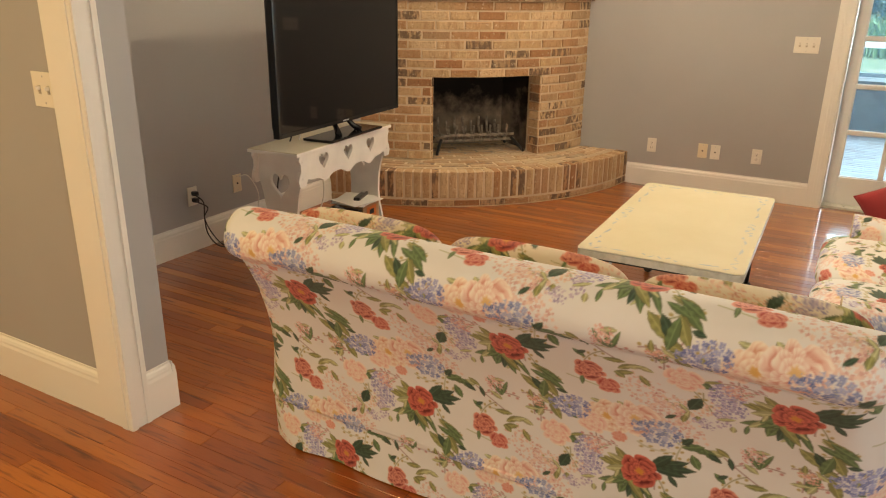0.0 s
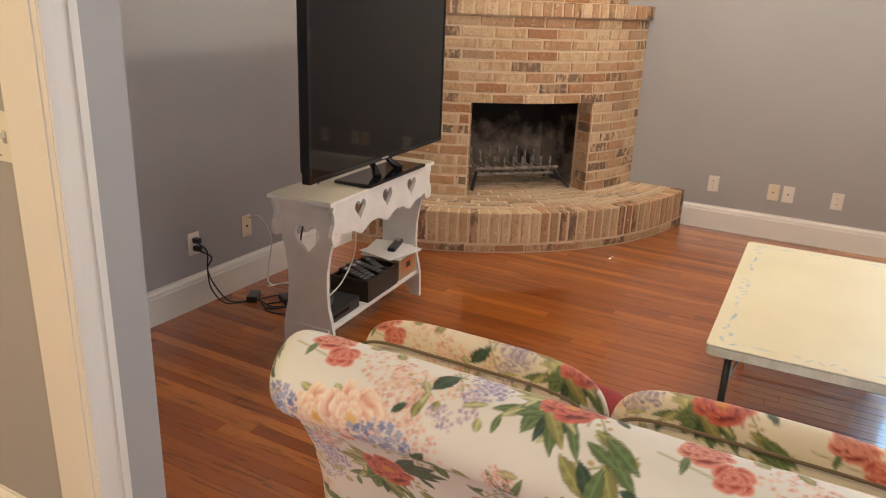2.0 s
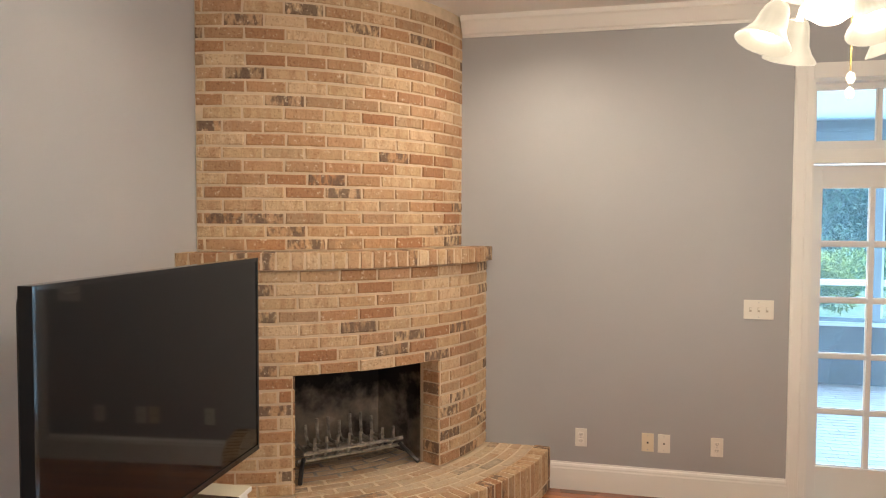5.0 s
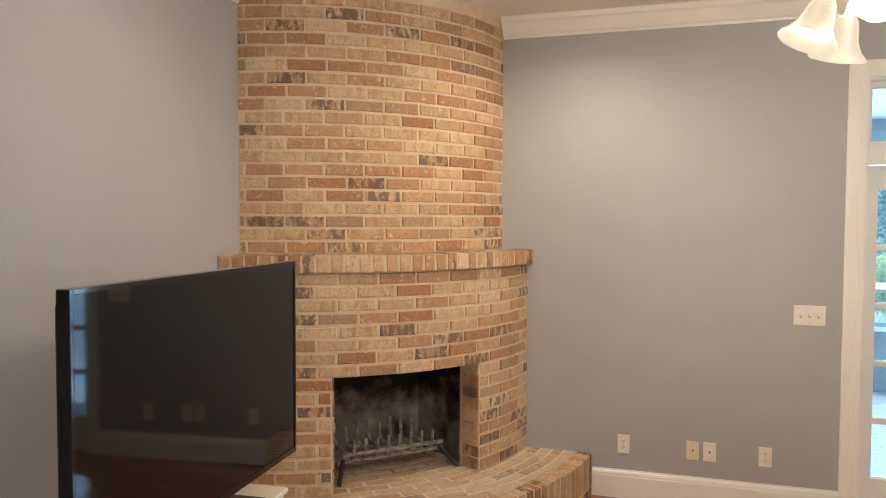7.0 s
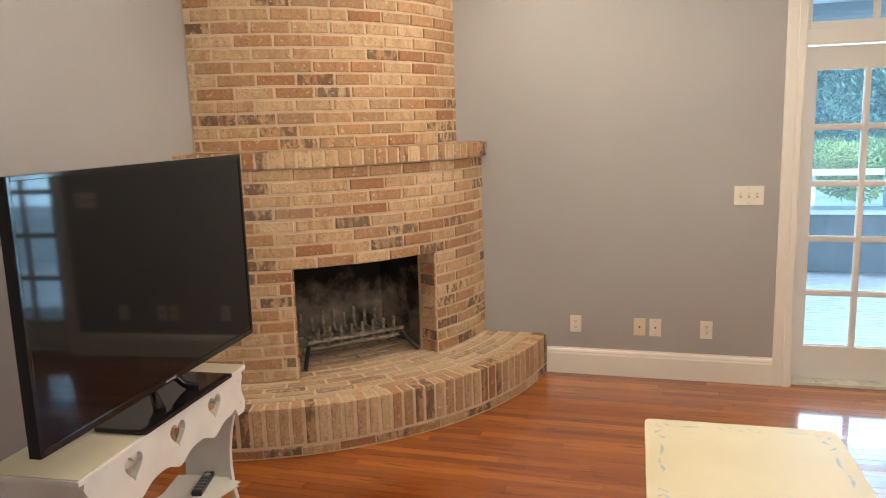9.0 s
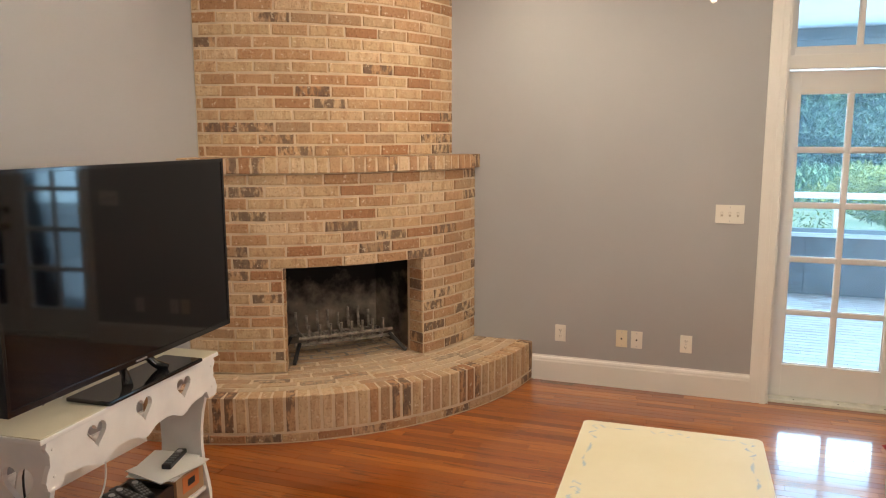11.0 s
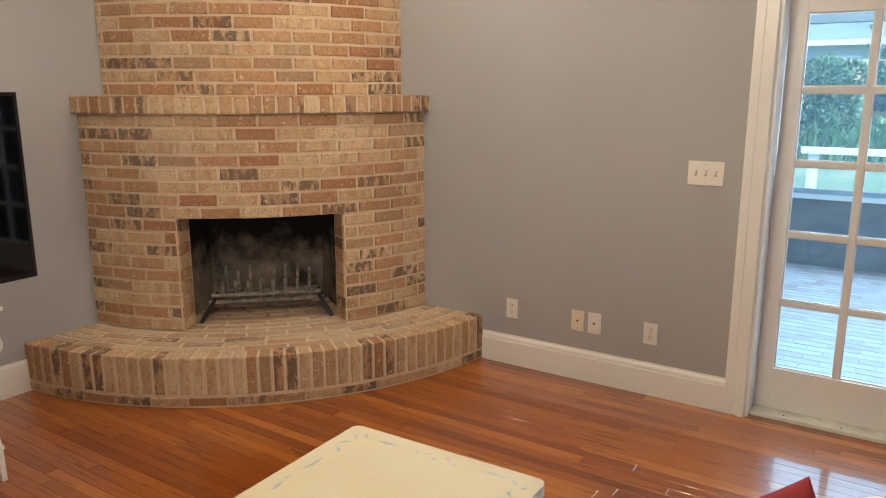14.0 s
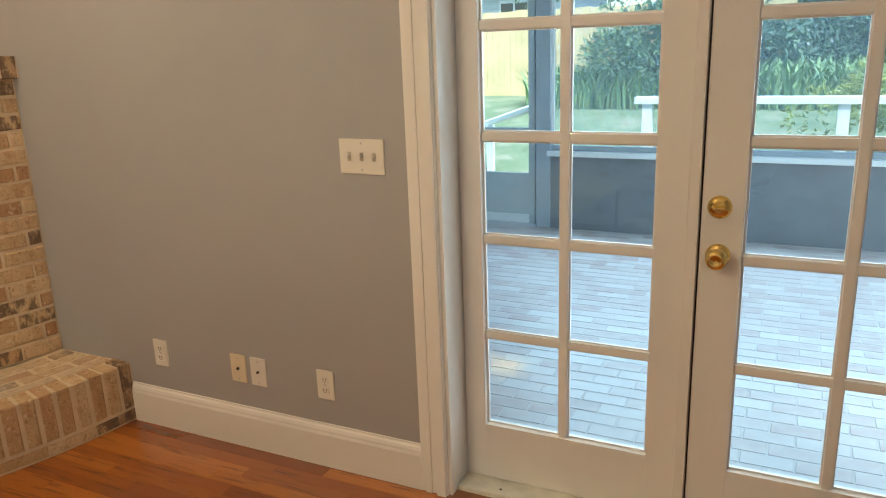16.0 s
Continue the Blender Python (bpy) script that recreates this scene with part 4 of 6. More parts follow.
def sofa(m, length, label, res, cushions, seats, deep=1.0):
    """A slip-covered sofa: its length along x, back at y = 0, front towards +y."""
    so = thing("sofa", label, "sofa", m, "matching floral sofas")
    L = length
    # the back: outer face, rolled top, inner face, in one cover
    prof = [(0.030, 0.005), (0.022, 0.10), (0.012, 0.20), (0.0, 0.205), (-0.012, 0.30), (-0.055, 0.50), (-0.130, 0.67), (-0.195, 0.775), (-0.206, 0.796), (-0.222, 0.806), (-0.246, 0.830), (-0.252, 0.872), (-0.228, 0.918),
            (-0.178, 0.940), (-0.115, 0.928), (-0.075, 0.885), (-0.03, 0.75), (0.03, 0.55), (0.06, 0.42)]
    curve, s = smooth_curve(prof, int(1.75 / res))
    n = int((L + 0.3) / res)
    x = np.linspace(0, 1, n)
    X = x[None, :] * L * np.ones((len(s), 1))
    Y = curve[:, :1] * np.ones((1, n))
    Z = curve[:, 1:] * np.ones((1, n))
    # the ends flare outwards with height and bend forwards; low dip between the ends
    flare = -np.interp(Z, (0.0, 0.2, 0.4, 0.68, 0.78, 0.84, 0.95), (0.0, 0.012, 0.06, 0.105, 0.12, 0.095, 0.095))
    e = np.clip(1 - X / 0.13, 0, 1) + np.clip((X - L + 0.13) / 0.13, 0, 1)
    side = np.where(X < L / 2, -1, 1)
    X = X + side * flare * np.clip(np.abs(2 * X / L - 1), 0, 1) ** 2
    bend = 1 - np.sqrt(np.clip(1 - e ** 2, 0, 1))
    Y = Y + (np.interp(Z, (0.0, 0.4, 0.95), (0.13, 0.10, 0.03)) - Y) * bend * (0.95 if L > 0 else 1)
    Z = Z - bend * np.clip(Z - 0.80, 0, 1) * 0.75
    # gathers in the skirt and slack in the cloth
    skirt = np.clip((0.2 - Z) / 0.2, 0, 1)
    Y = Y + skirt * 0.007 * np.sin(X * 19 + 2 * np.sin(X * 5)) + 0.004 * np.sin(X * 7 + Z * 5) * (Z > 0.22)
    uv = np.stack([X + 0.325 - 0.325, (s[:, None] * np.ones((1, n)))], axis=-1)
    uv[..., 0] += PRINT[0]
    uv[..., 1] += PRINT[1]
    cloth_grid("back", np.stack([X, Y, Z], axis=-1), uv, so, M["cloth"], "slip-covered back with rolled top")
    # seam cord under the roll
    cord = [(-0.10 + (L + 0.2) * k / 40, -0.206 + 0.0 * k, 0.803) for k in range(5, 36)]
    part("piping", tube(bmesh.new(), cord, 0.004, 6), M["cloth_cord"], so, smooth=True)
    # arms
    for sgn, x0 in ((-1, 0.17), (1, L - 0.17)):
        ap = [(0.01, 0.005), (0.0, 0.2), (0.02, 0.40), (0.045, 0.46), (0.060, 0.49), (0.055, 0.52), (0.02, 0.545), (-0.05, 0.55), (-0.11, 0.52), (-0.13, 0.46), (-0.13, 0.40)]
        c, sa = smooth_curve(ap, int(1.2 / max(res, 0.008)))
        ny = int(0.72 / max(res, 0.008))
        yy = np.linspace(0.03, 0.74 * deep, ny)
        A = np.stack([(x0 + sgn * c[:, :1]) * np.ones((1, ny)), yy[None, :] * np.ones((len(sa), 1)), c[:, 1:] * np.ones((1, ny))], axis=-1)
        cloth_grid("arm", A, np.stack([A[..., 1], sa[:, None] * np.ones((1, ny))], axis=-1), so, M["cloth"], "rolled arm")
        xs = [x0 + sgn * k for k, _ in ap]
        bm = extrude_outline(bmesh.new(), [(a, z) for a, (_, z) in zip(xs, ap)], "y", 0.70 * deep, 0.745 * deep)
        fr = part("arm_front", bm, M["faded_plain"], so)
    part("base", new_box(0.03, L - 0.03, 0.10, 0.78 * deep, 0.02, 0.30, 0.02), M["faded_plain"], so)
    # seat cushions reach round the arms at the front
    w = (L - 0.24) / seats
    for k in range(seats):
        cx = 0.12 + w * (k + 0.5)
        grow = 0.0
        pillow_grid("seat_cushion", (cx, 0.50 * deep + 0.01, 0.385), (w - 0.006 + grow, 0.17, 0.78 * deep), radians(-90), so, M["cloth"], "plump floral seat cushion", max(res, 0.008), 0.3, (0.2 * k, 0.1))
    zz = np.linspace(0.0, 0.30, 26)
    fx = np.linspace(0.0, L, int(L / max(res, 0.008)))
    F = np.stack([np.ones((26, 1)) * fx[None], 0.79 * deep + 0.012 * (1 - zz[:, None] / 0.3) * np.sin(fx[None] * 23), zz[:, None] * np.ones((1, len(fx)))], axis=-1)
    cloth_grid("skirt", F, np.stack([F[..., 0], F[..., 2]], axis=-1), so, M["cloth"], "gathered floral skirt")
    cw = (L - 0.30) / cushions
    for k in range(cushions):
        cx = 0.14 + cw * (k + 0.5)
        pillow_grid("back_cushion", (cx, 0.150, 0.612), (cw + 0.005, 0.17, 0.55), radians(14), so, M["faded"], "faded floral back cushion with dark piping", max(res, 0.006), 0.34, (0.31 * k + 0.1, 0.05), 0.008)
        edge = []
        for q in range(41):
            a = math.pi * q / 40
            ex = (cw + 0.0) / 2 * math.copysign(abs(math.cos(a)) ** 0.34, math.cos(a))
            ez = 0.276 * abs(math.sin(a)) ** 0.34
            ey = -0.062
            edge.append((cx + ex, 0.150 + ey * math.cos(radians(14)) - ez * math.sin(radians(14)), 0.612 + ey * math.sin(radians(14)) + ez * math.cos(radians(14))))
        part("piping", tube(bmesh.new(), edge, 0.0035, 5), M["piping"], so, smooth=True)
    return so


M["cloth_cord"] = painted("cream_cord", (0.62, 0.55, 0.46), 0.8, 0.05)
M["faded_plain"] = painted("floral_lining", (0.50, 0.40, 0.27), 0.85, 0.35, 300, 0.2, 16)
PRINT = (0.285, -0.755)
sofa(pose(-1.53, 2.19, 0), 1.96, "white floral chintz sofa with rolled back and skirt", 0.0030, 3, 3)
PRINT = (0.1, -0.6)
sofa(pose(0.70, 3.05, 0, 0, 0, 90), 1.54, "white floral chintz loveseat with plump seat cushions", 0.008, 2, 2, 0.68)


def throw_pillow(m, size, label):
    bm = bmesh.new()
    n = 22
    grid = {}
    for side in (1, -1):
        for i in range(n + 1):
            for j in range(n + 1):
                a, b = 2 * i / n - 1, 2 * j / n - 1
                puff = ((1 - abs(a) ** 2.6) * (1 - abs(b) ** 2.6)) ** 0.55
                pinch = 1 - 0.09 * (1 - abs(a) ** 2) * abs(b) ** 3
                pinch2 = 1 - 0.09 * (1 - abs(b) ** 2) * abs(a) ** 3
                key = (i, j, side if 0 < i < n and 0 < j < n else 0)
                if key not in grid:
                    grid[key] = bm.verts.new((a * size[0] / 2 * pinch2, side * size[2] / 2 * puff + 0.004 * math.sin(7 * a + 3 * b), b * size[1] / 2 * pinch))
        for i in range(n):
            for j in range(n):
                ks = [(i, j), (i + 1, j), (i + 1, j + 1), (i, j + 1)]
                vs = [grid.get((p, q, side)) or grid[(p, q, 0)] for p, q in ks]
                bm.faces.new(vs if side < 0 else vs[::-1])
    bmesh.ops.recalc_face_normals(bm, faces=bm.faces)
    ob = new("throw_pillow", mesh_of("throw_pillow", bm, M["maroon"], True))
    ob.matrix_world = m
    return tagged(ob, label, "pillow")


throw_pillow(pose(-1.05, 2.58, 0.545, -72, 0, -14), (0.42, 0.40, 0.13), "maroon throw pillow lying on the floral sofa")
throw_pillow(pose(0.42, 4.44, 0.57, -18, -32, 4), (0.36, 0.36, 0.13), "maroon throw pillow leaning on the floral loveseat")

# ---- coffee table ----


def table_print():
    n = Nodes("cream_table_paint")
    at = n.add("ShaderNodeVertexColor")
    at.layer_name = "print"
    v = n.coords()
    stain = n.ramp(n.noise(v, 2.2, 4), [(0.3, (0.92, 0.90, 0.84)), (0.65, (1, 1, 1))])
    n.bump(n.noise(v, 30, 3), 0.05, 0.001)
    n.bsdf.inputs["Specular IOR Level"].default_value = 0.3
    return n.done(n.mix(1.0, at.outputs[0], stain, "MULTIPLY"), 0.5)


M["table_top"] = table_print()
TX0, TX1, TY0, TY1, TZ = -0.83, -0.16, 3.40, 4.68, 0.505
table = thing("coffee_table", "cream painted coffee table with blue scroll border, black folding legs", "table", pose((TX0 + TX1) / 2, (TY0 + TY1) / 2, 0, 0, 0, 1.5))
HW, HL = (TX1 - TX0) / 2, (TY1 - TY0) / 2
nx, ny = 150, 280
gx, gy = np.meshgrid(np.linspace(-HW, HW, nx), np.linspace(-HL, HL, ny))
# round the corners by pulling the grid in
rc = 0.028
ax, ay = np.abs(gx) - (HW - rc), np.abs(gy) - (HL - rc)
corner = (ax > 0) & (ay > 0)
big = np.maximum(ax, ay)
k = np.where(corner, big / np.maximum(np.hypot(ax, ay), 1e-6), 1)
px = np.where(corner, np.sign(gx) * (HW - rc + ax * k), gx)
py = np.where(corner, np.sign(gy) * (HL - rc + ay * k), gy)
col = np.empty((ny, nx, 3))
col[:] = (0.60, 0.555, 0.42)


def stroke(cx, cy, wob, amp, half, along_y, freq, c, width=0.0075):
    """A wavy brush stroke along one edge of the table."""
    a, b = (gy - cy, gx - cx) if along_y else (gx - cx, gy - cy)
    d = np.abs(b - amp * np.sin(a * freq + wob))
    m = np.clip((width * (0.55 + 0.45 * np.sin(a * freq * 1.7 + 1)) - d) / 0.003, 0, 1) * np.clip((half - np.abs(a)) / 0.01, 0, 1)
    col[:] = col * (1 - m[..., None] * 0.9) + np.asarray(c) * m[..., None] * 0.9


blues = ((0.30, 0.40, 0.52), (0.38, 0.46, 0.54), (0.26, 0.37, 0.52))
r_ = random.Random(4)
for sx in (-1, 1):
    for cy, half, freq in ((0.0, 0.09, 110), (-0.04, 0.13, 60), (0.36, 0.10, 30), (-0.36, 0.10, 30), (0.52, 0.06, 75), (-0.52, 0.06, 75), (0.22, 0.05, 45), (-0.22, 0.05, 45)):
        stroke(sx * (HW - 0.050), cy, r_.uniform(0, 6), 0.014 if freq > 50 else 0.006, half, True, freq, r_.choice(blues))
for sy in (-1, 1):
    for cx, half, freq in ((0.0, 0.08, 110), (-0.18, 0.07, 34), (0.18, 0.07, 34), (0.26, 0.04, 90), (-0.26, 0.04, 90)):
        stroke(cx, sy * (HL - 0.050), r_.uniform(0, 6), 0.013 if freq > 50 else 0.005, half, False, freq, r_.choice(blues))
rim = np.clip(1 - (np.minimum(HW - np.abs(gx), HL - np.abs(gy))) / 0.004, 0, 1)[..., None]
col = col * (1 - 0.25 * rim) + np.asarray((0.62, 0.66, 0.68)) * 0.25 * rim
TT = 0.034
verts = np.stack([px, py, np.full_like(px, TZ)], axis=-1)
idx = np.arange(nx * ny).reshape(ny, nx)
faces = np.stack([idx[:-1, :-1], idx[:-1, 1:], idx[1:, 1:], idx[1:, :-1]], axis=-1).reshape(-1, 4)
data = bpy.data.meshes.new("tabletop")
data.from_pydata(verts.reshape(-1, 3).tolist(), [], faces.tolist())
layer = data.color_attributes.new("print", "FLOAT_COLOR", "POINT")
layer.data.foreach_set("color", np.concatenate([col.reshape(-1, 3), np.ones((nx * ny, 1))], axis=1).reshape(-1).astype(np.float32))
data.materials.append(M["table_top"])
top = new("tabletop", data)
top.parent = table


def rounded_rect(hw, hl, r, n=6):
    pts = []
    for cx, cy, a0 in ((hw - r, hl - r, 0), (-hw + r, hl - r, 90), (-hw + r, -hl + r, 180), (hw - r, -hl + r, 270)):
        pts += [(cx + r * math.cos(radians(a0 + 90 * k / n)), cy + r * math.sin(radians(a0 + 90 * k / n))) for k in range(n + 1)]
    return pts


M["table_edge"] = painted("chipped_blue_white_paint", (0.60, 0.62, 0.60), 0.4, 0.16, 80, 0.1, 22)
bm = extrude_outline(bmesh.new(), rounded_rect(HW + 0.0005, HL + 0.0005, rc), "z", TZ - TT, TZ - 0.003)
part("edge_band", bm, M["table_edge"], table, "worn pale blue edge band")
bm = bmesh.new()
for y in (-HL + 0.07, HL - 0.07):
    box(bm, -HW + 0.05, HW - 0.05, y - 0.012, y + 0.012, TZ - TT - 0.028, TZ - TT)
for x in (-HW + 0.05, HW - 0.05):
    box(bm, x - 0.012, x + 0.012, -HL + 0.07, HL - 0.07, TZ - TT - 0.028, TZ - TT)
part("apron_frame", bm, M["black_metal"], table, "black metal frame under the top")
for sy in (-1, 1):
    yl = sy * (HL - 0.085)
    for sx in (-1, 1):
        xl = sx * (HW - 0.07)
        part("leg", tube(bmesh.new(), [(xl, yl, TZ - TT - 0.02), (xl, yl, 0.035)], 0.012, 10), M["black_metal"], table, smooth=True)
        part("brace", tube(bmesh.new(), [(xl, yl - sy * 0.02, 0.33), (xl * 0.9, yl - sy * 0.14, 0.38), (xl * 0.85, yl - sy * 0.24, TZ - TT - 0.015)], 0.007, 8), M["steel"], table, "bent steel folding brace", True)
        part("caster", turned_y(bmesh.new(), [(0.0, -0.012), (0.022, -0.012), (0.026, 0), (0.022, 0.012), (0, 0.012)], (xl, yl, 0.026), 14), M["black_plastic"], table)
    part("stretcher", tube(bmesh.new(), [(-HW + 0.07, yl, 0.14), (HW - 0.07, yl, 0.14)], 0.009, 8), M["black_metal"], table, smooth=True)

# ---- television stand ----
M["stand"] = painted("chalky_white_paint", (0.76, 0.745, 0.72), 0.45, 0.07, 90, 0.12, 6)
S_ROT = math.degrees(math.atan2(4.352 - 3.38, -2.376 + 2.30)) - 90
stand = thing("tv_stand", "white painted wooden bench stand with heart cutouts and scalloped apron", "tv stand", pose(-2.300, 3.372, 0, 0, 0, S_ROT))
SL, SD, SH = 0.985, 0.315, 0.727          # local: y along the length, x from -SD (wall side) to 0 (front)


def heart(cx, cz, w, h, n=28):
    pts = []
    for i in range(n):
        t = 2 * math.pi * i / n
        x = 16 * math.sin(t) ** 3 / 16
        y = (13 * math.cos(t) - 5 * math.cos(2 * t) - 2 * math.cos(3 * t) - math.cos(4 * t)) / 14.5
        pts.append((cx + w / 2 * x, cz + h / 2 * (y + 0.12)))
    return pts


part("top_board", new_box(-SD, 0.0, 0, SL, SH - 0.016, SH, 0.004), M["stand"], stand)
M["glass_top"] = painted("cream_glass_top", (0.68, 0.64, 0.50), 0.12, 0.02)
part("top_panel", new_box(-SD + 0.004, -0.004, 0.004, SL - 0.004, SH, SH + 0.004, 0.001), M["glass_top"], stand, "loose cream panel laid on the top")
for y in (0.055, SL - 0.075):
    c = -SD / 2
    half = [(0.135, SH - 0.016), (0.135, 0.60), (0.130, 0.55), (0.112, 0.48), (0.100, 0.40), (0.098, 0.32), (0.104, 0.24), (0.120, 0.17), (0.128, 0.12), (0.130, 0.0), (0.075, 0.0), (0.066, 0.035), (0.045, 0.055), (0.030, 0.075), (0.012, 0.088)]
    outline = [(c + a, z) for a, z in half] + [(c - a, z) for a, z in half[::-1]]
    bm = extrude_outline(bmesh.new(), outline, "y", y, y + 0.02, [heart(c, 0.535, 0.125, 0.135)])
    part("end_panel", bm, M["stand"], stand, "shaped end panel with a heart cutout")
# scalloped front apron
edge = []
N = 60
for i in range(N + 1):
    t = i / N
    y = 0.03 + (SL - 0.06) * t
    d = min(t, 1 - t)
    drop = max(math.exp(-((t - q) / 0.055) ** 2) for q in (0.25, 0.5, 0.75))
    z = 0.545 if d < 0.055 else 0.570 - 0.032 * drop + 0.010 * math.exp(-((d - 0.075) / 0.02) ** 2)
    edge.append((y, z))
side_l = [(0.03, SH - 0.016), (0.022, 0.69), (0.036, 0.665), (0.036, 0.63), (0.022, 0.605), (0.014, 0.58), (0.02, 0.555)]
side_r = [(SL - y, z) for y, z in side_l[::-1]]
outline = side_l + edge + side_r
bm = extrude_outline(bmesh.new(), outline, "x", -0.024, -0.006, [heart(SL * f, 0.650, 0.092, 0.088) for f in (0.25, 0.5, 0.75)])
part("apron", bm, M["stand"], stand, "scalloped front apron with three heart cutouts")
part("back_apron", extrude_outline(bmesh.new(), outline, "x", -SD + 0.006, -SD + 0.024), M["stand"], stand)
part("shelf", new_box(-SD + 0.05, -0.045, 0.04, SL - 0.04, 0.125, 0.143, 0.003), M["stand"], stand)
for y, z in ((0.05, 0.68), (0.05, 0.59), (SL - 0.05, 0.68), (SL - 0.05, 0.59)):
    bm = lathe(bmesh.new(), [(0, 0.003), (0.005, 0.002), (0.006, 0)], sides=10)
    ob = part("peg", bm, M["stand"], stand)
    ob.matrix_local = pose(-0.006, y, z, 0, 90, 0)

# ---- television ----
tv = thing("television", "large flat black television with glossy base", "television", pose(-2.411, 3.930, 0, 0, 0, 3.4))
W2, Z0, Z1 = 0.605, 0.805, 1.552
part("screen", new_box(0.0, 0.004, -W2 + 0.014, W2 - 0.014, Z0 + 0.022, Z1 - 0.014), M["screen"], tv, "dark glossy screen")
bm = new_box(-0.03, 0.007, -W2, -W2 + 0.014, Z0, Z1, 0.002)
box(bm, -0.03, 0.007, W2 - 0.014, W2, Z0, Z1, 0.002)
box(bm, -0.03, 0.007, -W2 + 0.014, W2 - 0.014, Z1 - 0.014, Z1, 0.002)
box(bm, -0.03, 0.007, -W2 + 0.014, W2 - 0.014, Z0, Z0 + 0.022, 0.002)
part("bezel", bm, M["gloss_black"], tv, "thin glossy black bezel")
part("back_shell", new_box(-0.065, -0.001, -W2 + 0.03, W2 - 0.03, Z0 + 0.03, Z1 - 0.03, 0.02), M["black_plastic"], tv)
part("maker_mark", new_box(0.0075, 0.008, -0.03, 0.03, Z0 + 0.007, Z0 + 0.014), M["steel"], tv)
part("base_plate", new_box(-0.10, 0.085, -0.27, 0.27, SH + 0.005, SH + 0.020, 0.006), M["gloss_black"], tv, "glossy black base plate")
for y in (-0.07, 0.07):
    bm = tube(bmesh.new(), [(0.03, y * 1.6, SH + 0.02), (0.0, y * 1.2, SH + 0.045), (-0.03, y, SH + 0.08), (-0.035, y * 0.9, SH + 0.13)], [0.020, 0.016, 0.015, 0.015], 10)
    part("neck", bm, M["gloss_black"], tv, smooth=True)


# ---- things on the lower shelf ----
def on_stand(x, y, z, rz=0):
    return stand.matrix_world @ pose(x, y, z, 0, 0, rz)


SHELF = 0.143
M["brown_box"] = painted("dark_brown_leatherette", (0.030, 0.018, 0.012), 0.5, 0.2, 200, 0.2)
M["card"] = painted("brown_cardboard", (0.42, 0.27, 0.15), 0.8, 0.08, 120, 0.1)
M["orange"] = painted("orange_print", (0.62, 0.19, 0.05), 0.6, 0.1)
M["paper"] = painted("white_paper", (0.76, 0.76, 0.74), 0.6, 0.05)
M["grey_key"] = painted("grey_rubber", (0.20, 0.20, 0.21), 0.6, 0.1)
player = thing("disc_player", "flat black disc player on the stand shelf", "disc player", on_stand(-0.165, 0.20, SHELF))
part("case", new_box(-0.10, 0.10, -0.13, 0.14, 0, 0.055, 0.004), M["black_plastic"], player)
part("tray_front", new_box(0.1005, 0.102, -0.08, 0.05, 0.02, 0.035), M["gloss_black"], player)
adapter = tagged(new("power_adapter", mesh_of("power_adapter", new_box(-0.035, 0.035, -0.05, 0.05, 0, 0.04, 0.01), M["black_plastic"])), "black power adapter lying on the disc player", "adapter")
adapter.matrix_world = on_stand(-0.15, 0.17, SHELF + 0.055, 20)
chest = thing("storage_box", "dark brown box holding remote controls", "box", on_stand(-0.155, 0.545, SHELF))
bm = new_box(-0.105, 0.105, -0.15, 0.15, 0, 0.012)
box(bm, -0.105, -0.093, -0.15, 0.15, 0.012, 0.105)
box(bm, 0.093, 0.105, -0.15, 0.15, 0.012, 0.105)
box(bm, -0.093, 0.093, -0.15, -0.138, 0.012, 0.105)
box(bm, -0.093, 0.093, 0.138, 0.15, 0.012, 0.105)
part("body", bm, M["brown_box"], chest)
part("inner_tray", new_box(-0.093, 0.093, -0.138, 0.138, 0.07, 0.085), M["brown_box"], chest)


def remote(m, length=0.19, width=0.045, label="black remote control with grey buttons"):
    r = thing("remote_control", label, "remote", m, "remotes on the stand")
    part("body", new_box(-width / 2, width / 2, -length / 2, length / 2, 0, 0.02, 0.006), M["black_plastic"], r)
    for i in range(5):
        for j in range(3):
            x, y = (j - 1) * width * 0.27, -length * 0.38 + i * length * 0.14
            part("button", new_box(x - 0.004, x + 0.004, y - 0.005, y + 0.005, 0.02, 0.0225), M["grey_key"], r)
    part("dial", lathe(bmesh.new(), [(0.0, 0.0225), (0.012, 0.0225), (0.013, 0.02)], (0, length * 0.32, 0), 14), M["steel"], r)
    return r


for y, rz, tip in ((-0.10, 75, 0), (-0.045, 68, 0), (0.015, 80, 0), (0.075, 62, 0)):
    remote(on_stand(-0.15, 0.545 + y, SHELF + 0.086 + 0.012, rz) @ pose(0, 0, 0, 6, 0, 0), 0.19 if y < 0.05 else 0.15)
carton = thing("cardboard_box", "brown cardboard box with orange print under papers", "box", on_stand(-0.155, 0.815, SHELF))
part("body", new_box(-0.10, 0.10, -0.095, 0.095, 0, 0.125, 0.003), M["card"], carton)
part("printed_panel", new_box(0.1005, 0.1015, -0.055, 0.06, 0.03, 0.10), M["orange"], carton, "orange printed panel")
part("print_mark", new_box(0.1017, 0.1022, -0.02, 0.03, 0.05, 0.08), M["dark"], carton)
for k, (dx, dy, rz) in enumerate(((0.0, -0.01, 4), (0.015, 0.0, -7), (-0.01, 0.012, 10), (0.02, -0.03, -16))):
    sheet = tagged(new("paper_sheet", mesh_of("paper_sheet", new_box(-0.11, 0.11, -0.12, 0.11, 0, 0.004), M["paper"])), "loose white paper on the cardboard box", "paper", "papers on the stand")
    sheet.matrix_world = on_stand(-0.15 + dx, 0.80 + dy, SHELF + 0.126 + 0.0045 * k, rz)
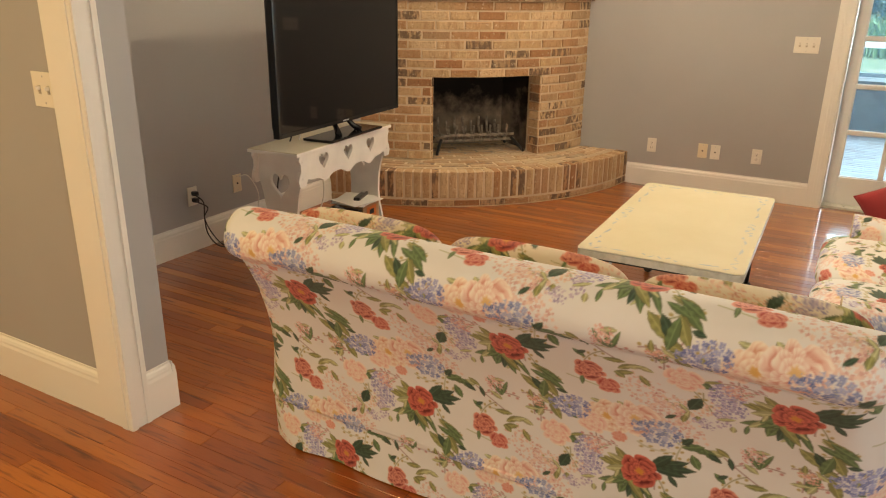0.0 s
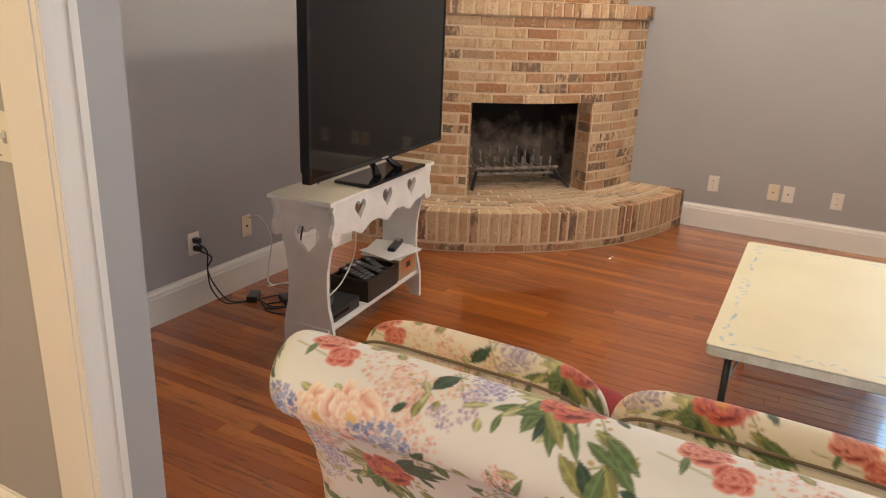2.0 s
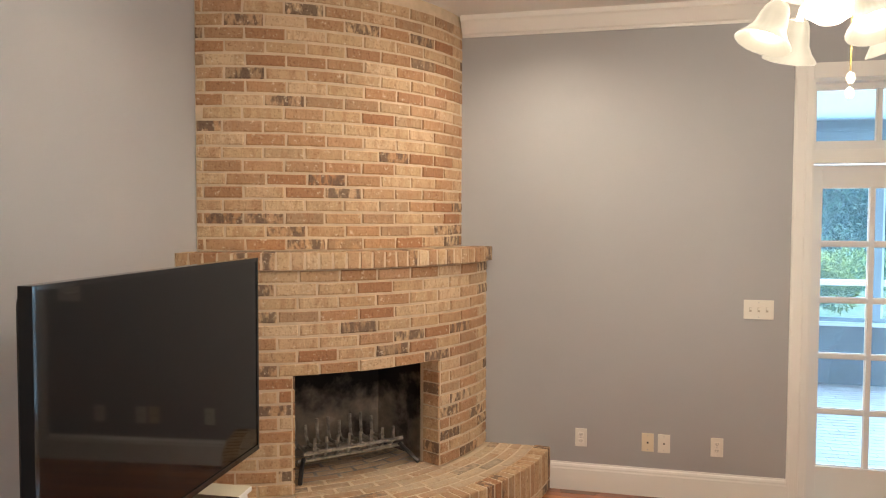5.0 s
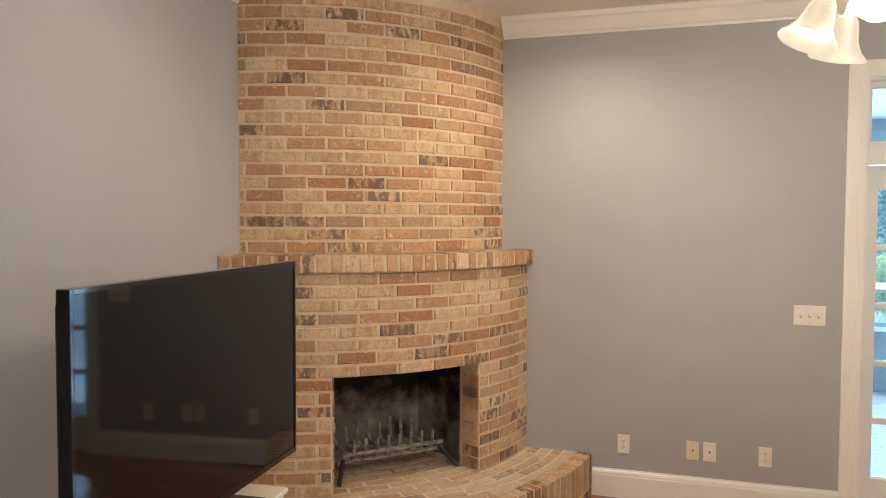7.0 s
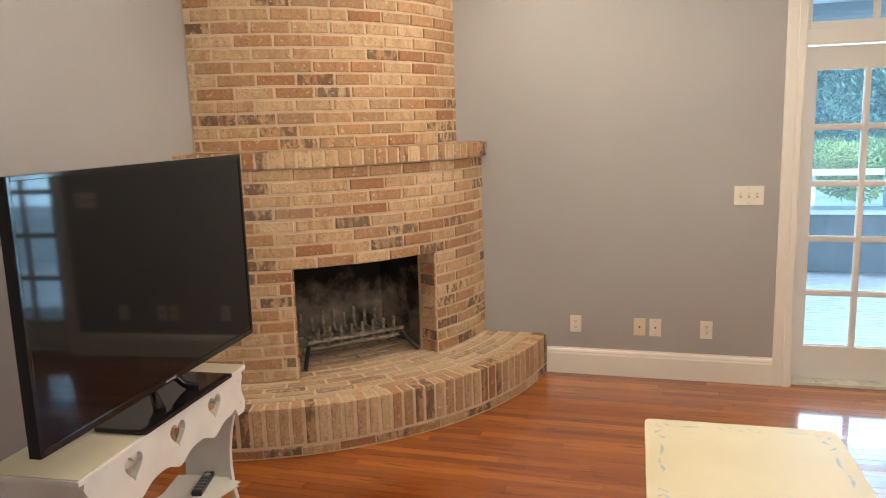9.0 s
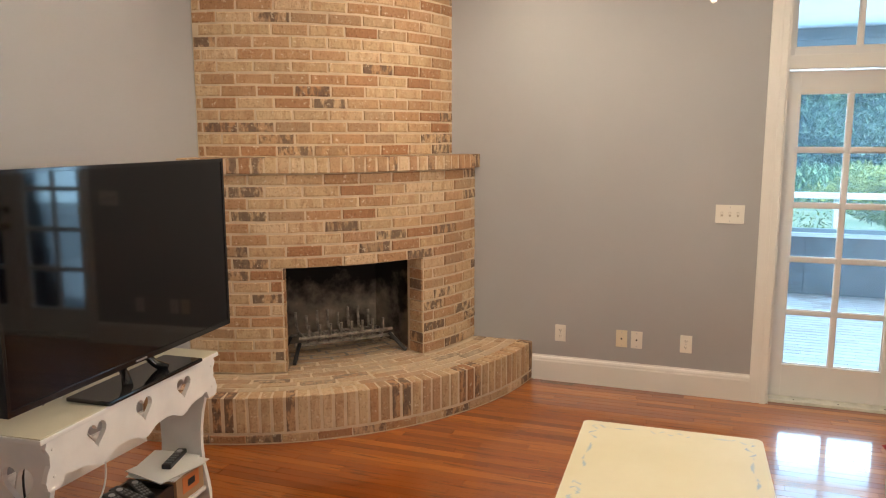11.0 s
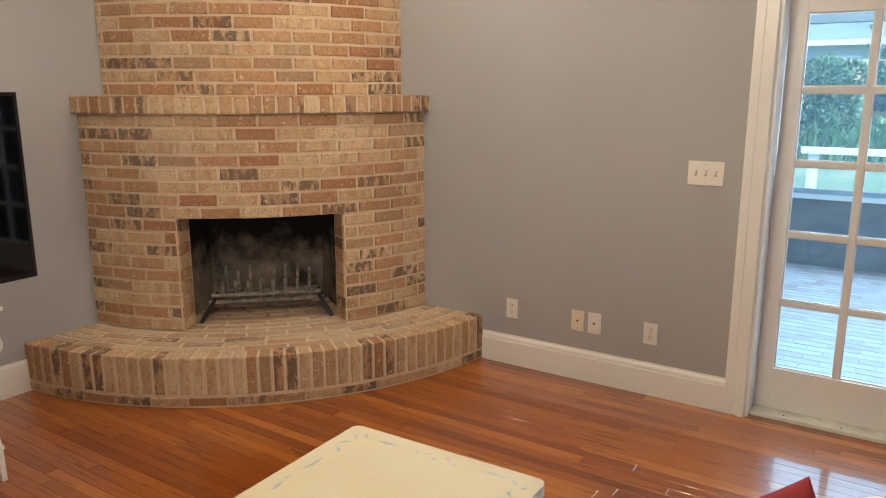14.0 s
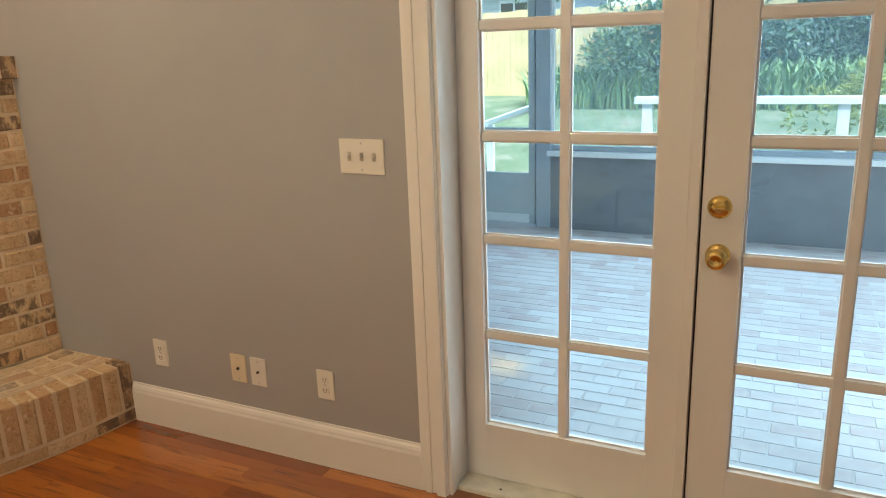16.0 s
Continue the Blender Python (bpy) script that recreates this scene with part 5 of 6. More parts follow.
remote(on_stand(-0.13, 0.82, SHELF + 0.126 + 0.018, 12), 0.17, 0.04)


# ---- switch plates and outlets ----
# the shadow round each toggle is put into this darker tan
M["slot_shade"] = painted("switch_slot_shade", (0.48, 0.44, 0.36), 0.6, 0.05)


def plate(m, width, kind, material, label):
    """A wall plate facing local -y, centred on the origin."""
    p = thing("wall_plate" if kind != "outlet" else "outlet", label, "switch" if "switch" in kind else "outlet", m)
    part("cover", new_box(-width / 2, width / 2, -0.006, 0, -0.057, 0.057, 0.003), material, p)
    if kind == "outlet":
        for z in (-0.02, 0.02):
            part("socket", new_box(-0.016, 0.016, -0.0085, -0.005, z - 0.013, z + 0.013, 0.004), material, p)
            for x in (-0.006, 0.006):
                part("slot", new_box(x - 0.0012, x + 0.0012, -0.0092, -0.0083, z - 0.002, z + 0.007), M["dark"], p)
            part("slot", new_box(-0.002, 0.002, -0.0092, -0.0083, z - 0.009, z - 0.005), M["dark"], p)
    elif kind == "jack":
        part("socket", turned_y(bmesh.new(), [(0, 0.012), (0.005, 0.012), (0.006, 0.004)], (0, 0, 0), 10), M["dark"], p)
    else:
        n = int(kind[-1])
        for k in range(n):
            x = (k - (n - 1) / 2) * 0.046
            part("slot", new_box(x - 0.0065, x + 0.0065, -0.0072, -0.0055, -0.014, 0.014), M["slot_shade"], p)
            t = part("toggle", new_box(x - 0.0045, x + 0.0045, -0.022, -0.004, -0.001, 0.012, 0.002), material, p)
    for z in ((-0.043, 0.043) if kind != "outlet" else (0.0,)):
        part("screw", turned_y(bmesh.new(), [(0, 0.0075), (0.003, 0.007), (0.0034, 0.006)], (0, 0, z), 8), M["steel"], p)
    return p


WN = BACK - 0.0005
plate(pose(-1.31, WN, 0.335), 0.072, "outlet", M["plate"], "white wall outlet on the grey wall")
plate(pose(-0.907, WN, 0.333), 0.072, "jack", M["cream_plate"], "cream cable jack plate on the grey wall")
plate(pose(-0.811, WN, 0.332), 0.072, "jack", M["plate"], "white phone jack plate on the grey wall")
plate(pose(-0.505, WN, 0.332), 0.072, "outlet", M["plate"], "white wall outlet beside the french doors")
plate(pose(-0.288, WN, 1.172), 0.166, "switch3", M["plate"], "white three-gang switch plate beside the doors")
plate(pose(-2.180, FRONT0 + 0.0195, 1.208), 0.117, "switch2", M["plate"], "white two-gang switch plate beside the casing")
plate(pose(-2.828, FRONT0 + 0.0195, 0.374), 0.072, "outlet", M["plate"], "white wall outlet above the baseboard")
plate(pose(LEFT + 0.0005, 3.525, 0.335, 0, 0, 90), 0.072, "outlet", M["plate"], "white outlet with two black plugs behind the television")
plate(pose(LEFT + 0.0005, 3.895, 0.335, 0, 0, 90), 0.072, "jack", M["cream_plate"], "cream cable jack plate behind the television")


def cable(points, radius, material, label):
    pts, _ = smooth_curve(points, 60)
    return tagged(new("cable", mesh_of("cable", tube(bmesh.new(), [tuple(p) for p in pts], radius, 6), material, True)), label, "cable")


M["white_cord"] = painted("white_cord", (0.74, 0.72, 0.68), 0.5, 0.05)
for z, dy in ((0.355, 0.0), (0.315, 0.03)):
    plug = tagged(new("plug", mesh_of("plug", new_box(0.009, 0.045, -0.014, 0.014, -0.013, 0.013, 0.006), M["black_plastic"])), "black plug in the wall outlet", "plug", "plugs in the outlet")
    plug.matrix_world = pose(LEFT + 0.0005, 3.525, z)
    cable([(LEFT + 0.045, 3.505, z), (LEFT + 0.075, 3.540 + dy, z - 0.05), (LEFT + 0.05, 3.560, 0.2), (LEFT + 0.06, 3.570 + dy, 0.09), (LEFT + 0.11, 3.620 + dy, 0.007), (LEFT + 0.20, 3.740, 0.006), (LEFT + 0.33, 3.720 - dy, 0.006), (LEFT + 0.45, 3.840, 0.006), (LEFT + 0.60, 3.860 + dy, 0.006)], 0.004, M["black_plastic"], "black power cord trailing over the floor")
cable([(LEFT + 0.008, 3.910, 0.378), (LEFT + 0.06, 3.940, 0.38), (LEFT + 0.10, 3.980, 0.26), (LEFT + 0.09, 3.960, 0.10), (LEFT + 0.10, 3.950, 0.006), (LEFT + 0.17, 4.000, 0.006), (LEFT + 0.30, 4.120, 0.006), (LEFT + 0.50, 4.180, 0.006)], 0.0035, M["white_cord"], "white cable hanging from the wall jack")
cable([(LEFT + 0.12, 3.920, 0.006), (LEFT + 0.2, 4.050, 0.006), (LEFT + 0.35, 4.120, 0.006), (LEFT + 0.55, 4.020, 0.006)], 0.0035, M["white_cord"], "white cable on the floor behind the stand")
cable([(LEFT + 0.2, 3.740, 0.008), (LEFT + 0.26, 3.840, 0.012), (LEFT + 0.32, 3.800, 0.006), (LEFT + 0.28, 3.720, 0.006), (LEFT + 0.36, 3.660, 0.006), (LEFT + 0.55, 3.720, 0.006)], 0.004, M["black_plastic"], "black cord looped on the floor")
cable([(-2.50, 3.66, 0.90), (-2.56, 3.58, 0.66), (-2.60, 3.55, 0.50), (-2.66, 3.60, 0.25), (-2.72, 3.62, 0.05), (-2.78, 3.70, 0.006)], 0.004, M["black_plastic"], "black cord hanging behind the stand")
cable([(-2.50, 3.72, 0.90), (-2.57, 3.66, 0.62), (-2.62, 3.68, 0.40), (-2.68, 3.74, 0.15), (-2.76, 3.86, 0.006)], 0.0035, M["white_cord"], "white cord hanging behind the stand")
loop = [tuple((on_stand(-0.13, y, z)).translation) for y, z in ((0.34, 0.60), (0.41, 0.50), (0.40, 0.37), (0.29, 0.27), (0.16, 0.235), (0.09, 0.215))]
cable(loop, 0.0035, M["white_cord"], "white cable looped under the top of the stand")
for dx, y, rz in ((0.17, 3.75, 30), (0.33, 3.82, 60)):
    b = tagged(new("power_brick", mesh_of("power_brick", new_box(-0.028, 0.028, -0.05, 0.05, 0, 0.032, 0.006), M["black_plastic"])), "black power brick among cords on the floor", "adapter")
    b.matrix_world = pose(LEFT + dx, y, 0, 0, 0, rz)

# ---- ceiling fan with four lights ----
M["frost"] = painted("frosted_glass", (0.85, 0.80, 0.68), 0.4, 0.02)


def shade_glass():
    n = Nodes("lit_bell_glass")
    n.bsdf.inputs["Emission Color"].default_value = (1.0, 0.80, 0.55, 1)
    n.bsdf.inputs["Emission Strength"].default_value = 0.13
    n.bsdf.inputs["Transmission Weight"].default_value = 0.0
    return n.done((0.004, 0.0033, 0.0022), 0.35)


M["shade"] = shade_glass()


def bulb_glass():
    n = Nodes("glowing_bulb")
    n.bsdf.inputs["Emission Color"].default_value = (1.0, 0.82, 0.58, 1)
    n.bsdf.inputs["Emission Strength"].default_value = 1.6
    return n.done((0.9, 0.88, 0.8), 0.4)


M["bulb"] = bulb_glass()
M["blade"] = painted("white_fan_blade", (0.74, 0.72, 0.67), 0.4, 0.04)
fan = thing("ceiling_fan", "white ceiling fan with lit bell glass shades and pull chains", "ceiling fan", pose(FAN[0], FAN[1], 0))
part("canopy", lathe(bmesh.new(), [(0.0, CEIL), (0.07, CEIL), (0.065, CEIL - 0.03), (0.03, CEIL - 0.06), (0.014, CEIL - 0.065), (0.014, 2.62)]), M["blade"], fan, smooth=True)
part("motor", lathe(bmesh.new(), [(0.014, 2.62), (0.09, 2.61), (0.13, 2.57), (0.135, 2.50), (0.10, 2.45), (0.055, 2.43), (0.05, 2.36), (0.065, 2.34), (0.065, 2.30), (0.03, 2.275), (0.0, 2.27)]), M["blade"], fan, smooth=True)
for k in range(5):
    a = 72 * k + 12
    bm = extrude_outline(bmesh.new(), [(0.17, -0.045), (0.22, -0.06), (0.60, -0.072), (0.645, -0.05), (0.655, 0), (0.645, 0.05), (0.60, 0.072), (0.22, 0.06), (0.17, 0.045)], "z", 0, 0.008)
    ob = part("blade", bm, M["blade"], fan)
    ob.matrix_local = pose(0, 0, 2.50, 0, 0, a) @ pose(0, 0, 0, 11, 0, 0)
    ob = part("blade_iron", new_box(0.10, 0.24, -0.018, 0.018, -0.006, 0.0), M["brass"], fan)
    ob.matrix_local = pose(0, 0, 2.50, 0, 0, a)
for k in range(4):
    a = radians(20 + 90 * k)
    c, s = math.cos(a), math.sin(a)
    part("arm", tube(bmesh.new(), [(0.05 * c, 0.05 * s, 2.35), (0.10 * c, 0.10 * s, 2.37), (0.14 * c, 0.14 * s, 2.355), (0.155 * c, 0.155 * s, 2.32)], 0.009, 8), M["blade"], fan, smooth=True)
    tilt = pose(0.155 * c, 0.155 * s, 2.325) @ Matrix.Rotation(radians(24), 4, Vector((s, -c, 0)))
    bell = []
    sides = 48
    bm = bmesh.new()
    prof = [(0.024, 0.0), (0.034, -0.018), (0.040, -0.045), (0.046, -0.075), (0.060, -0.100), (0.076, -0.118), (0.080, -0.124)]
    rings = []
    for r, z in prof:
        rings.append([bm.verts.new(((r + 0.0022 * (q % 2)) * math.cos(2 * math.pi * q / sides), (r + 0.0022 * (q % 2)) * math.sin(2 * math.pi * q / sides), z)) for q in range(sides)])
    for p, q in zip(rings, rings[1:]):
        for i in range(sides):
            bm.faces.new((p[i], p[(i + 1) % sides], q[(i + 1) % sides], q[i]))
    sh = part("shade", bm, M["shade"], fan, "fluted bell glass shade, lit", True)
    sh.matrix_local = tilt
    sh.visible_shadow = False
    bu = part("bulb", lathe(bmesh.new(), [(0.0, -0.095), (0.018, -0.088), (0.026, -0.068), (0.022, -0.045), (0.012, -0.02), (0.012, 0.0)], sides=14), M["bulb"], sh, "glowing bulb", True)
    bu.visible_shadow = False
for x, y, ln in ((0.05, -0.03, 0.17), (0.07, 0.05, 0.20)):
    part("pull_chain", tube(bmesh.new(), [(x, y, 2.30), (x, y, 2.30 - ln)], 0.0018, 5), M["brass"], fan)
    part("chain_knob", lathe(bmesh.new(), [(0, 0.0), (0.010, -0.008), (0.013, -0.02), (0.008, -0.034), (0, -0.038)], (x, y, 2.30 - ln), 10), M["frost"], fan)

for x, y, power in CANS:
    d = thing("downlight", "white recessed ceiling downlight, lit", "downlight", pose(x, y, CEIL), "recessed downlights")
    part("trim_ring", lathe(bmesh.new(), [(0.060, -0.001), (0.062, -0.006), (0.085, -0.005), (0.088, 0.0)], sides=28), M["blade"], d, smooth=True)
    part("lens", lathe(bmesh.new(), [(0.0, -0.003), (0.060, -0.003)], sides=28), M["bulb"], d, "glowing lens").visible_shadow = False

# ---- outside: porch, yard ----
def brick_paver_material():
    n = Nodes("porch_pavers")
    info, geo = n.add("ShaderNodeObjectInfo"), n.add("ShaderNodeNewGeometry")
    rnd = n.math("FRACT", n.math("ADD", info.outputs["Random"], geo.outputs["Random Per Island"]))
    tone = n.ramp(rnd, [(0.0, (0.40, 0.29, 0.27)), (0.5, (0.47, 0.39, 0.38)), (1.0, (0.54, 0.49, 0.48))])
    v = n.coords()
    col = n.mix(n.ramp(n.noise(v, 9, 4), [(0.4, (0, 0, 0)), (0.7, (0.5,) * 3)]), tone, (0.56, 0.50, 0.47))
    n.bump(n.noise(v, 60, 3), 0.2, 0.002)
    return n.done(col, 0.42)


def leaf_material(name, dark, light):
    n = Nodes(name)
    geo = n.add("ShaderNodeNewGeometry")
    v = n.coords()
    mixed = n.math("ADD", n.math("MULTIPLY", geo.outputs["Random Per Island"], 0.6), n.math("MULTIPLY", n.noise(v, 1.2, 3), 0.5))
    return n.done(n.ramp(mixed, [(0.2, dark), (0.85, light)]), 0.75)


M["paver"] = brick_paver_material()
M["joint"] = painted("paver_joint", (0.56, 0.51, 0.49), 0.85, 0.1, 80, 0.3)
M["porch_wall"] = painted("blue_grey_siding", (0.19, 0.205, 0.225), 0.5, 0.10, 120, 0.1, 4)
M["porch_panel"] = painted("pale_blue_panel", (0.46, 0.52, 0.55), 0.5, 0.05)
M["porch_white"] = painted("white_porch_paint", (0.78, 0.79, 0.79), 0.45, 0.04)
M["porch_post"] = painted("grey_post_paint", (0.36, 0.41, 0.46), 0.5, 0.05)
M["porch_ceiling"] = painted("pale_porch_ceiling", (0.62, 0.68, 0.72), 0.6, 0.04)
M["fence_wood"] = painted("new_pine_fence", (0.62, 0.46, 0.25), 0.75, 0.14, 40, 0.2, 2.5)
M["bark"] = painted("grey_bark", (0.14, 0.11, 0.09), 0.9, 0.35, 40, 0.5, 8)
M["hedge"] = leaf_material("hedge_leaves", (0.06, 0.115, 0.095), (0.15, 0.235, 0.155))
M["fern"] = leaf_material("fern_leaves", (0.10, 0.19, 0.09), (0.25, 0.37, 0.17))
M["lime"] = leaf_material("yellow_green_leaves", (0.16, 0.22, 0.05), (0.40, 0.42, 0.12))
M["crown"] = leaf_material("tree_leaves", (0.06, 0.12, 0.07), (0.18, 0.27, 0.14))
M["house"] = painted("pale_house_siding", (0.52, 0.55, 0.56), 0.7, 0.06)
M["roof"] = painted("grey_roof_shingle", (0.20, 0.22, 0.25), 0.85, 0.15, 30, 0.3)
M["far_glass"] = painted("far_window_glass", (0.04, 0.05, 0.06), 0.1, 0.1)
PZ, PY0, PY1, PX0, PX1 = -0.12, BACK + 0.2, 10.85, -3.4, 6.5


def grass_material():
    n = Nodes("lawn")
    v = n.coords()
    return n.done(n.ramp(n.noise(v, 1.4, 6, 0.7), [(0.3, (0.10, 0.15, 0.08)), (0.5, (0.16, 0.21, 0.12)), (0.66, (0.30, 0.28, 0.21))]), 0.9)


M["lawn"] = grass_material()


def rise(y):
    """Height of the sloping yard."""
    return float(np.interp(y, (0, 12.0, 20.0, 60.0, 800.0), (-0.36, -0.36, 0.30, 0.9, 0.9)))


ys = [6.82, 9, 11, 12, 14, 16, 18, 20, 25, 30, 40, 60, 120, 400, 800]
xs = [-700, -200, -60, -30, -15, -8, -4, 0, 4, 8, 15, 30, 60, 200, 700]
gv = [(x, y, rise(y)) for y in ys for x in xs]
gf = [(j * 15 + i, j * 15 + i + 1, (j + 1) * 15 + i + 1, (j + 1) * 15 + i) for j in range(14) for i in range(14)]
tagged(new("ground", joined("ground", gv, gf, M["lawn"])), "sloping lawn scattered with fallen leaves", "ground", "", "structure")

porch = thing("porch_floor", "red brick paver porch floor with pale joints", "porch floor", kind="structure")
part("mortar_bed", new_box(PX0, PX1, PY0, PY1 + 0.1, PZ - 0.25, PZ - 0.002), M["joint"], porch)
pw, ph = 0.203, 0.098
pv, pf = [], []
pav = new_box(-0.098, 0.098, -0.0435, 0.0435, -0.03, 0)
bmesh.ops.bevel(pav, geom=[e for e in pav.edges if all(v.co.z > -0.001 for v in e.verts)], offset=0.002, segments=1, affect="EDGES")
pav_mesh = mesh_of("brick", pav, M["paver"])
pavs, pavf = [tuple(v.co) for v in pav_mesh.vertices], [tuple(p.vertices) for p in pav_mesh.polygons]
one = 0
r3 = random.Random(8)
y, row = PY0 + ph / 2, 0
while y < PY1:
    x = PX0 + (0.5 * pw if row % 2 else 0) + pw / 2
    while x < PX1 - pw / 2:
        z = PZ + r3.uniform(-0.0006, 0.0008)
        if -0.4 < x < 2.2 and y < 9.3 and one < 300:
            ob = new("brick", pav_mesh)
            ob.location = (x, y, z)
            ob.parent = porch
            one += 1
        else:
            k = len(pv)
            pv += [(a + x, b + y, c + z) for a, b, c in pavs]
            pf += [tuple(k + i for i in f) for f in pavf]
        x += pw
    y += ph
    row += 1
rest = new("bricks", joined("bricks", pv, pf, M["paver"]))
rest.parent = porch
tagged(rest, kind="stuff")

# knee wall with white cap, posts, beam, ceiling
knee = thing("porch_knee_wall", "blue-grey panelled knee wall with white cap", "wall", kind="structure")
part("panel", new_box(-1.0, PX1, PY1, PY1 + 0.1, PZ, 0.53), M["porch_wall"], knee)
part("cap", new_box(-1.02, PX1, PY1 - 0.03, PY1 + 0.14, 0.53, 0.575, 0.006), M["porch_white"], knee)
part("screen_rail", new_box(-1.0, PX1, PY1 + 0.03, PY1 + 0.07, 0.575, 0.62), M["porch_post"], knee)
for x in (0.66, 2.3, 3.95):
    part("batten", new_box(x - 0.03, x + 0.03, PY1 - 0.012, PY1, PZ, 0.53), M["porch_wall"], knee)
for x, w in ((-1.06, 0.13), (1.62, 0.10), (3.6, 0.10), (5.6, 0.12)):
    p = thing("porch_post", "square grey painted porch post", "post", group="porch posts")
    part("shaft", new_box(x - w / 2, x + w / 2, PY1 - 0.01 if x < 0 else PY1 + 0.015, PY1 + 0.12, 0.6 if x > 0 else PZ, 2.16, 0.004), M["porch_post"], p)
    part("screen_bead", new_box(x + w / 2, x + w / 2 + 0.025, PY1 + 0.03, PY1 + 0.06, 0.62 if x > 0 else PZ, 2.16), M["porch_white"], p)
beam = thing("porch_beam", "grey painted header beam over the porch openings", "beam", kind="structure")
part("face", new_box(PX0, PX1, PY1, PY1 + 0.14, 2.16, 2.78), M["porch_post"], beam)
part("lower_trim", new_box(PX0, PX1, PY1 - 0.02, PY1, 2.16, 2.24, 0.004), M["porch_white"], beam)
part("upper_trim", new_box(PX0, PX1, PY1 - 0.015, PY1, 2.66, 2.70, 0.004), M["porch_post"], beam)
solid("porch_ceiling", new_box(PX0, PX1, PY0, PY1 + 0.5, 2.78, 2.86), M["porch_ceiling"], "pale blue painted porch ceiling", "ceiling")
solid("wall_porch_west", new_box(PX0 - 0.12, PX0, PY0, PY1, PZ, 2.78), M["porch_wall"], "grey siding wall at the porch end", "wall")
sd = thing("screen_door", "pale blue screen door with kick panel", "door", kind="structure")
part("kick_panel", new_box(-2.02, -1.14, PY1 + 0.03, PY1 + 0.07, -0.02, 0.36, 0.004), M["porch_panel"], sd)
part("bottom_rail", new_box(-2.02, -1.14, PY1 + 0.02, PY1 + 0.06, -0.10, -0.02, 0.004), M["porch_white"], sd)
part("middle_rail", new_box(-2.02, -1.14, PY1 + 0.02, PY1 + 0.06, 0.70, 0.77, 0.004), M["porch_panel"], sd)
part("top_rail", new_box(-2.02, -1.14, PY1 + 0.02, PY1 + 0.06, 2.06, 2.16, 0.004), M["porch_panel"], sd)
for x in (-2.02, -1.20):
    part("stile", new_box(x, x + 0.06, PY1 + 0.015, PY1 + 0.065, -0.10, 2.16, 0.004), M["porch_panel"], sd)
solid("wall_porch_panel", new_box(PX0, -2.02, PY1, PY1 + 0.1, PZ, 2.16), M["porch_wall"], "grey porch wall beside the screen door", "wall")

# insect screens between the posts
def screen_material():
    n = Nodes("insect_screen")
    out = n.tree.nodes["Material Output"]
    tr, df, mx = n.add("ShaderNodeBsdfTransparent"), n.add("ShaderNodeBsdfTranslucent"), n.add("ShaderNodeMixShader")
    df.inputs[0].default_value = (0.58, 0.70, 0.78, 1)
    mx.inputs[0].default_value = 0.13
    n.link(tr.outputs[0], mx.inputs[1])
    n.link(df.outputs[0], mx.inputs[2])
    n.link(mx.outputs[0], out.inputs[0])
    return n.mat


M["screen_mesh"] = screen_material()
for a, b in ((-0.97, 1.57), (1.67, 3.55), (3.65, 5.54)):
    sc = solid("window_screen", new_box(a, b, PY1 + 0.048, PY1 + 0.05, 0.62, 2.16), M["screen_mesh"], "fine grey insect screen of the porch", "screen")
    sc.visible_shadow = False

# white ramp and garden railings
rail = thing("garden_railing", "white painted low garden railing", "railing")
for x in (-0.75, 1.4, 3.6, 5.8):
    part("post", new_box(x - 0.06, x + 0.06, 14.0, 14.12, rise(14) - 0.05, 0.72), M["porch_white"], rail)
part("top_board", new_box(-0.9, 6.2, 13.96, 14.16, 0.72, 0.80, 0.005), M["porch_white"], rail)
ramp = thing("ramp", "white painted wooden ramp with side rail", "ramp")
M["ramp_deck"] = painted("weathered_ramp_boards", (0.58, 0.53, 0.42), 0.8, 0.12, 50, 0.2, 3)
for k in range(24):
    ya, yb = 11.2 + 0.16 * k, 11.352 + 0.16 * k
    xa, za = -1.95 - 0.24 * (ya - 11.2), -0.14 - 0.045 * (ya - 11.2)
    part("board", new_box(xa, xa + 0.85, ya, yb, za - 0.03, za), M["ramp_deck"], ramp)
part("hand_rail", tube(bmesh.new(), [(-1.45, 12.2, 0.88), (-2.83, 14.0, 0.47), (-3.6, 15.0, 0.24)], 0.045, 6), M["porch_white"], ramp)
for x, y, z in ((-1.5, 12.25, 0.86), (-2.83, 14.0, 0.46), (-3.58, 14.98, 0.23)):
    part("post", new_box(x - 0.045, x + 0.045, y - 0.045, y + 0.045, rise(y) - 0.1, z), M["porch_white"], ramp)

# board fence
fence = thing("board_fence", "new yellow pine privacy fence of upright boards", "fence")
fx = -16.0
while fx < 0.6:
    h = 1.86 + r3.uniform(-0.02, 0.02)
    part("board", new_box(fx, fx + 0.138, 21.0 + r3.uniform(-0.006, 0.006), 21.022, rise(21) - 0.05, rise(21) + h), M["fence_wood"], fence)
    fx += 0.143
for z in (0.6, 1.6):
    part("rail", new_box(-16.0, 0.6, 21.03, 21.07, rise(21) + z, rise(21) + z + 0.09), M["fence_wood"], fence)


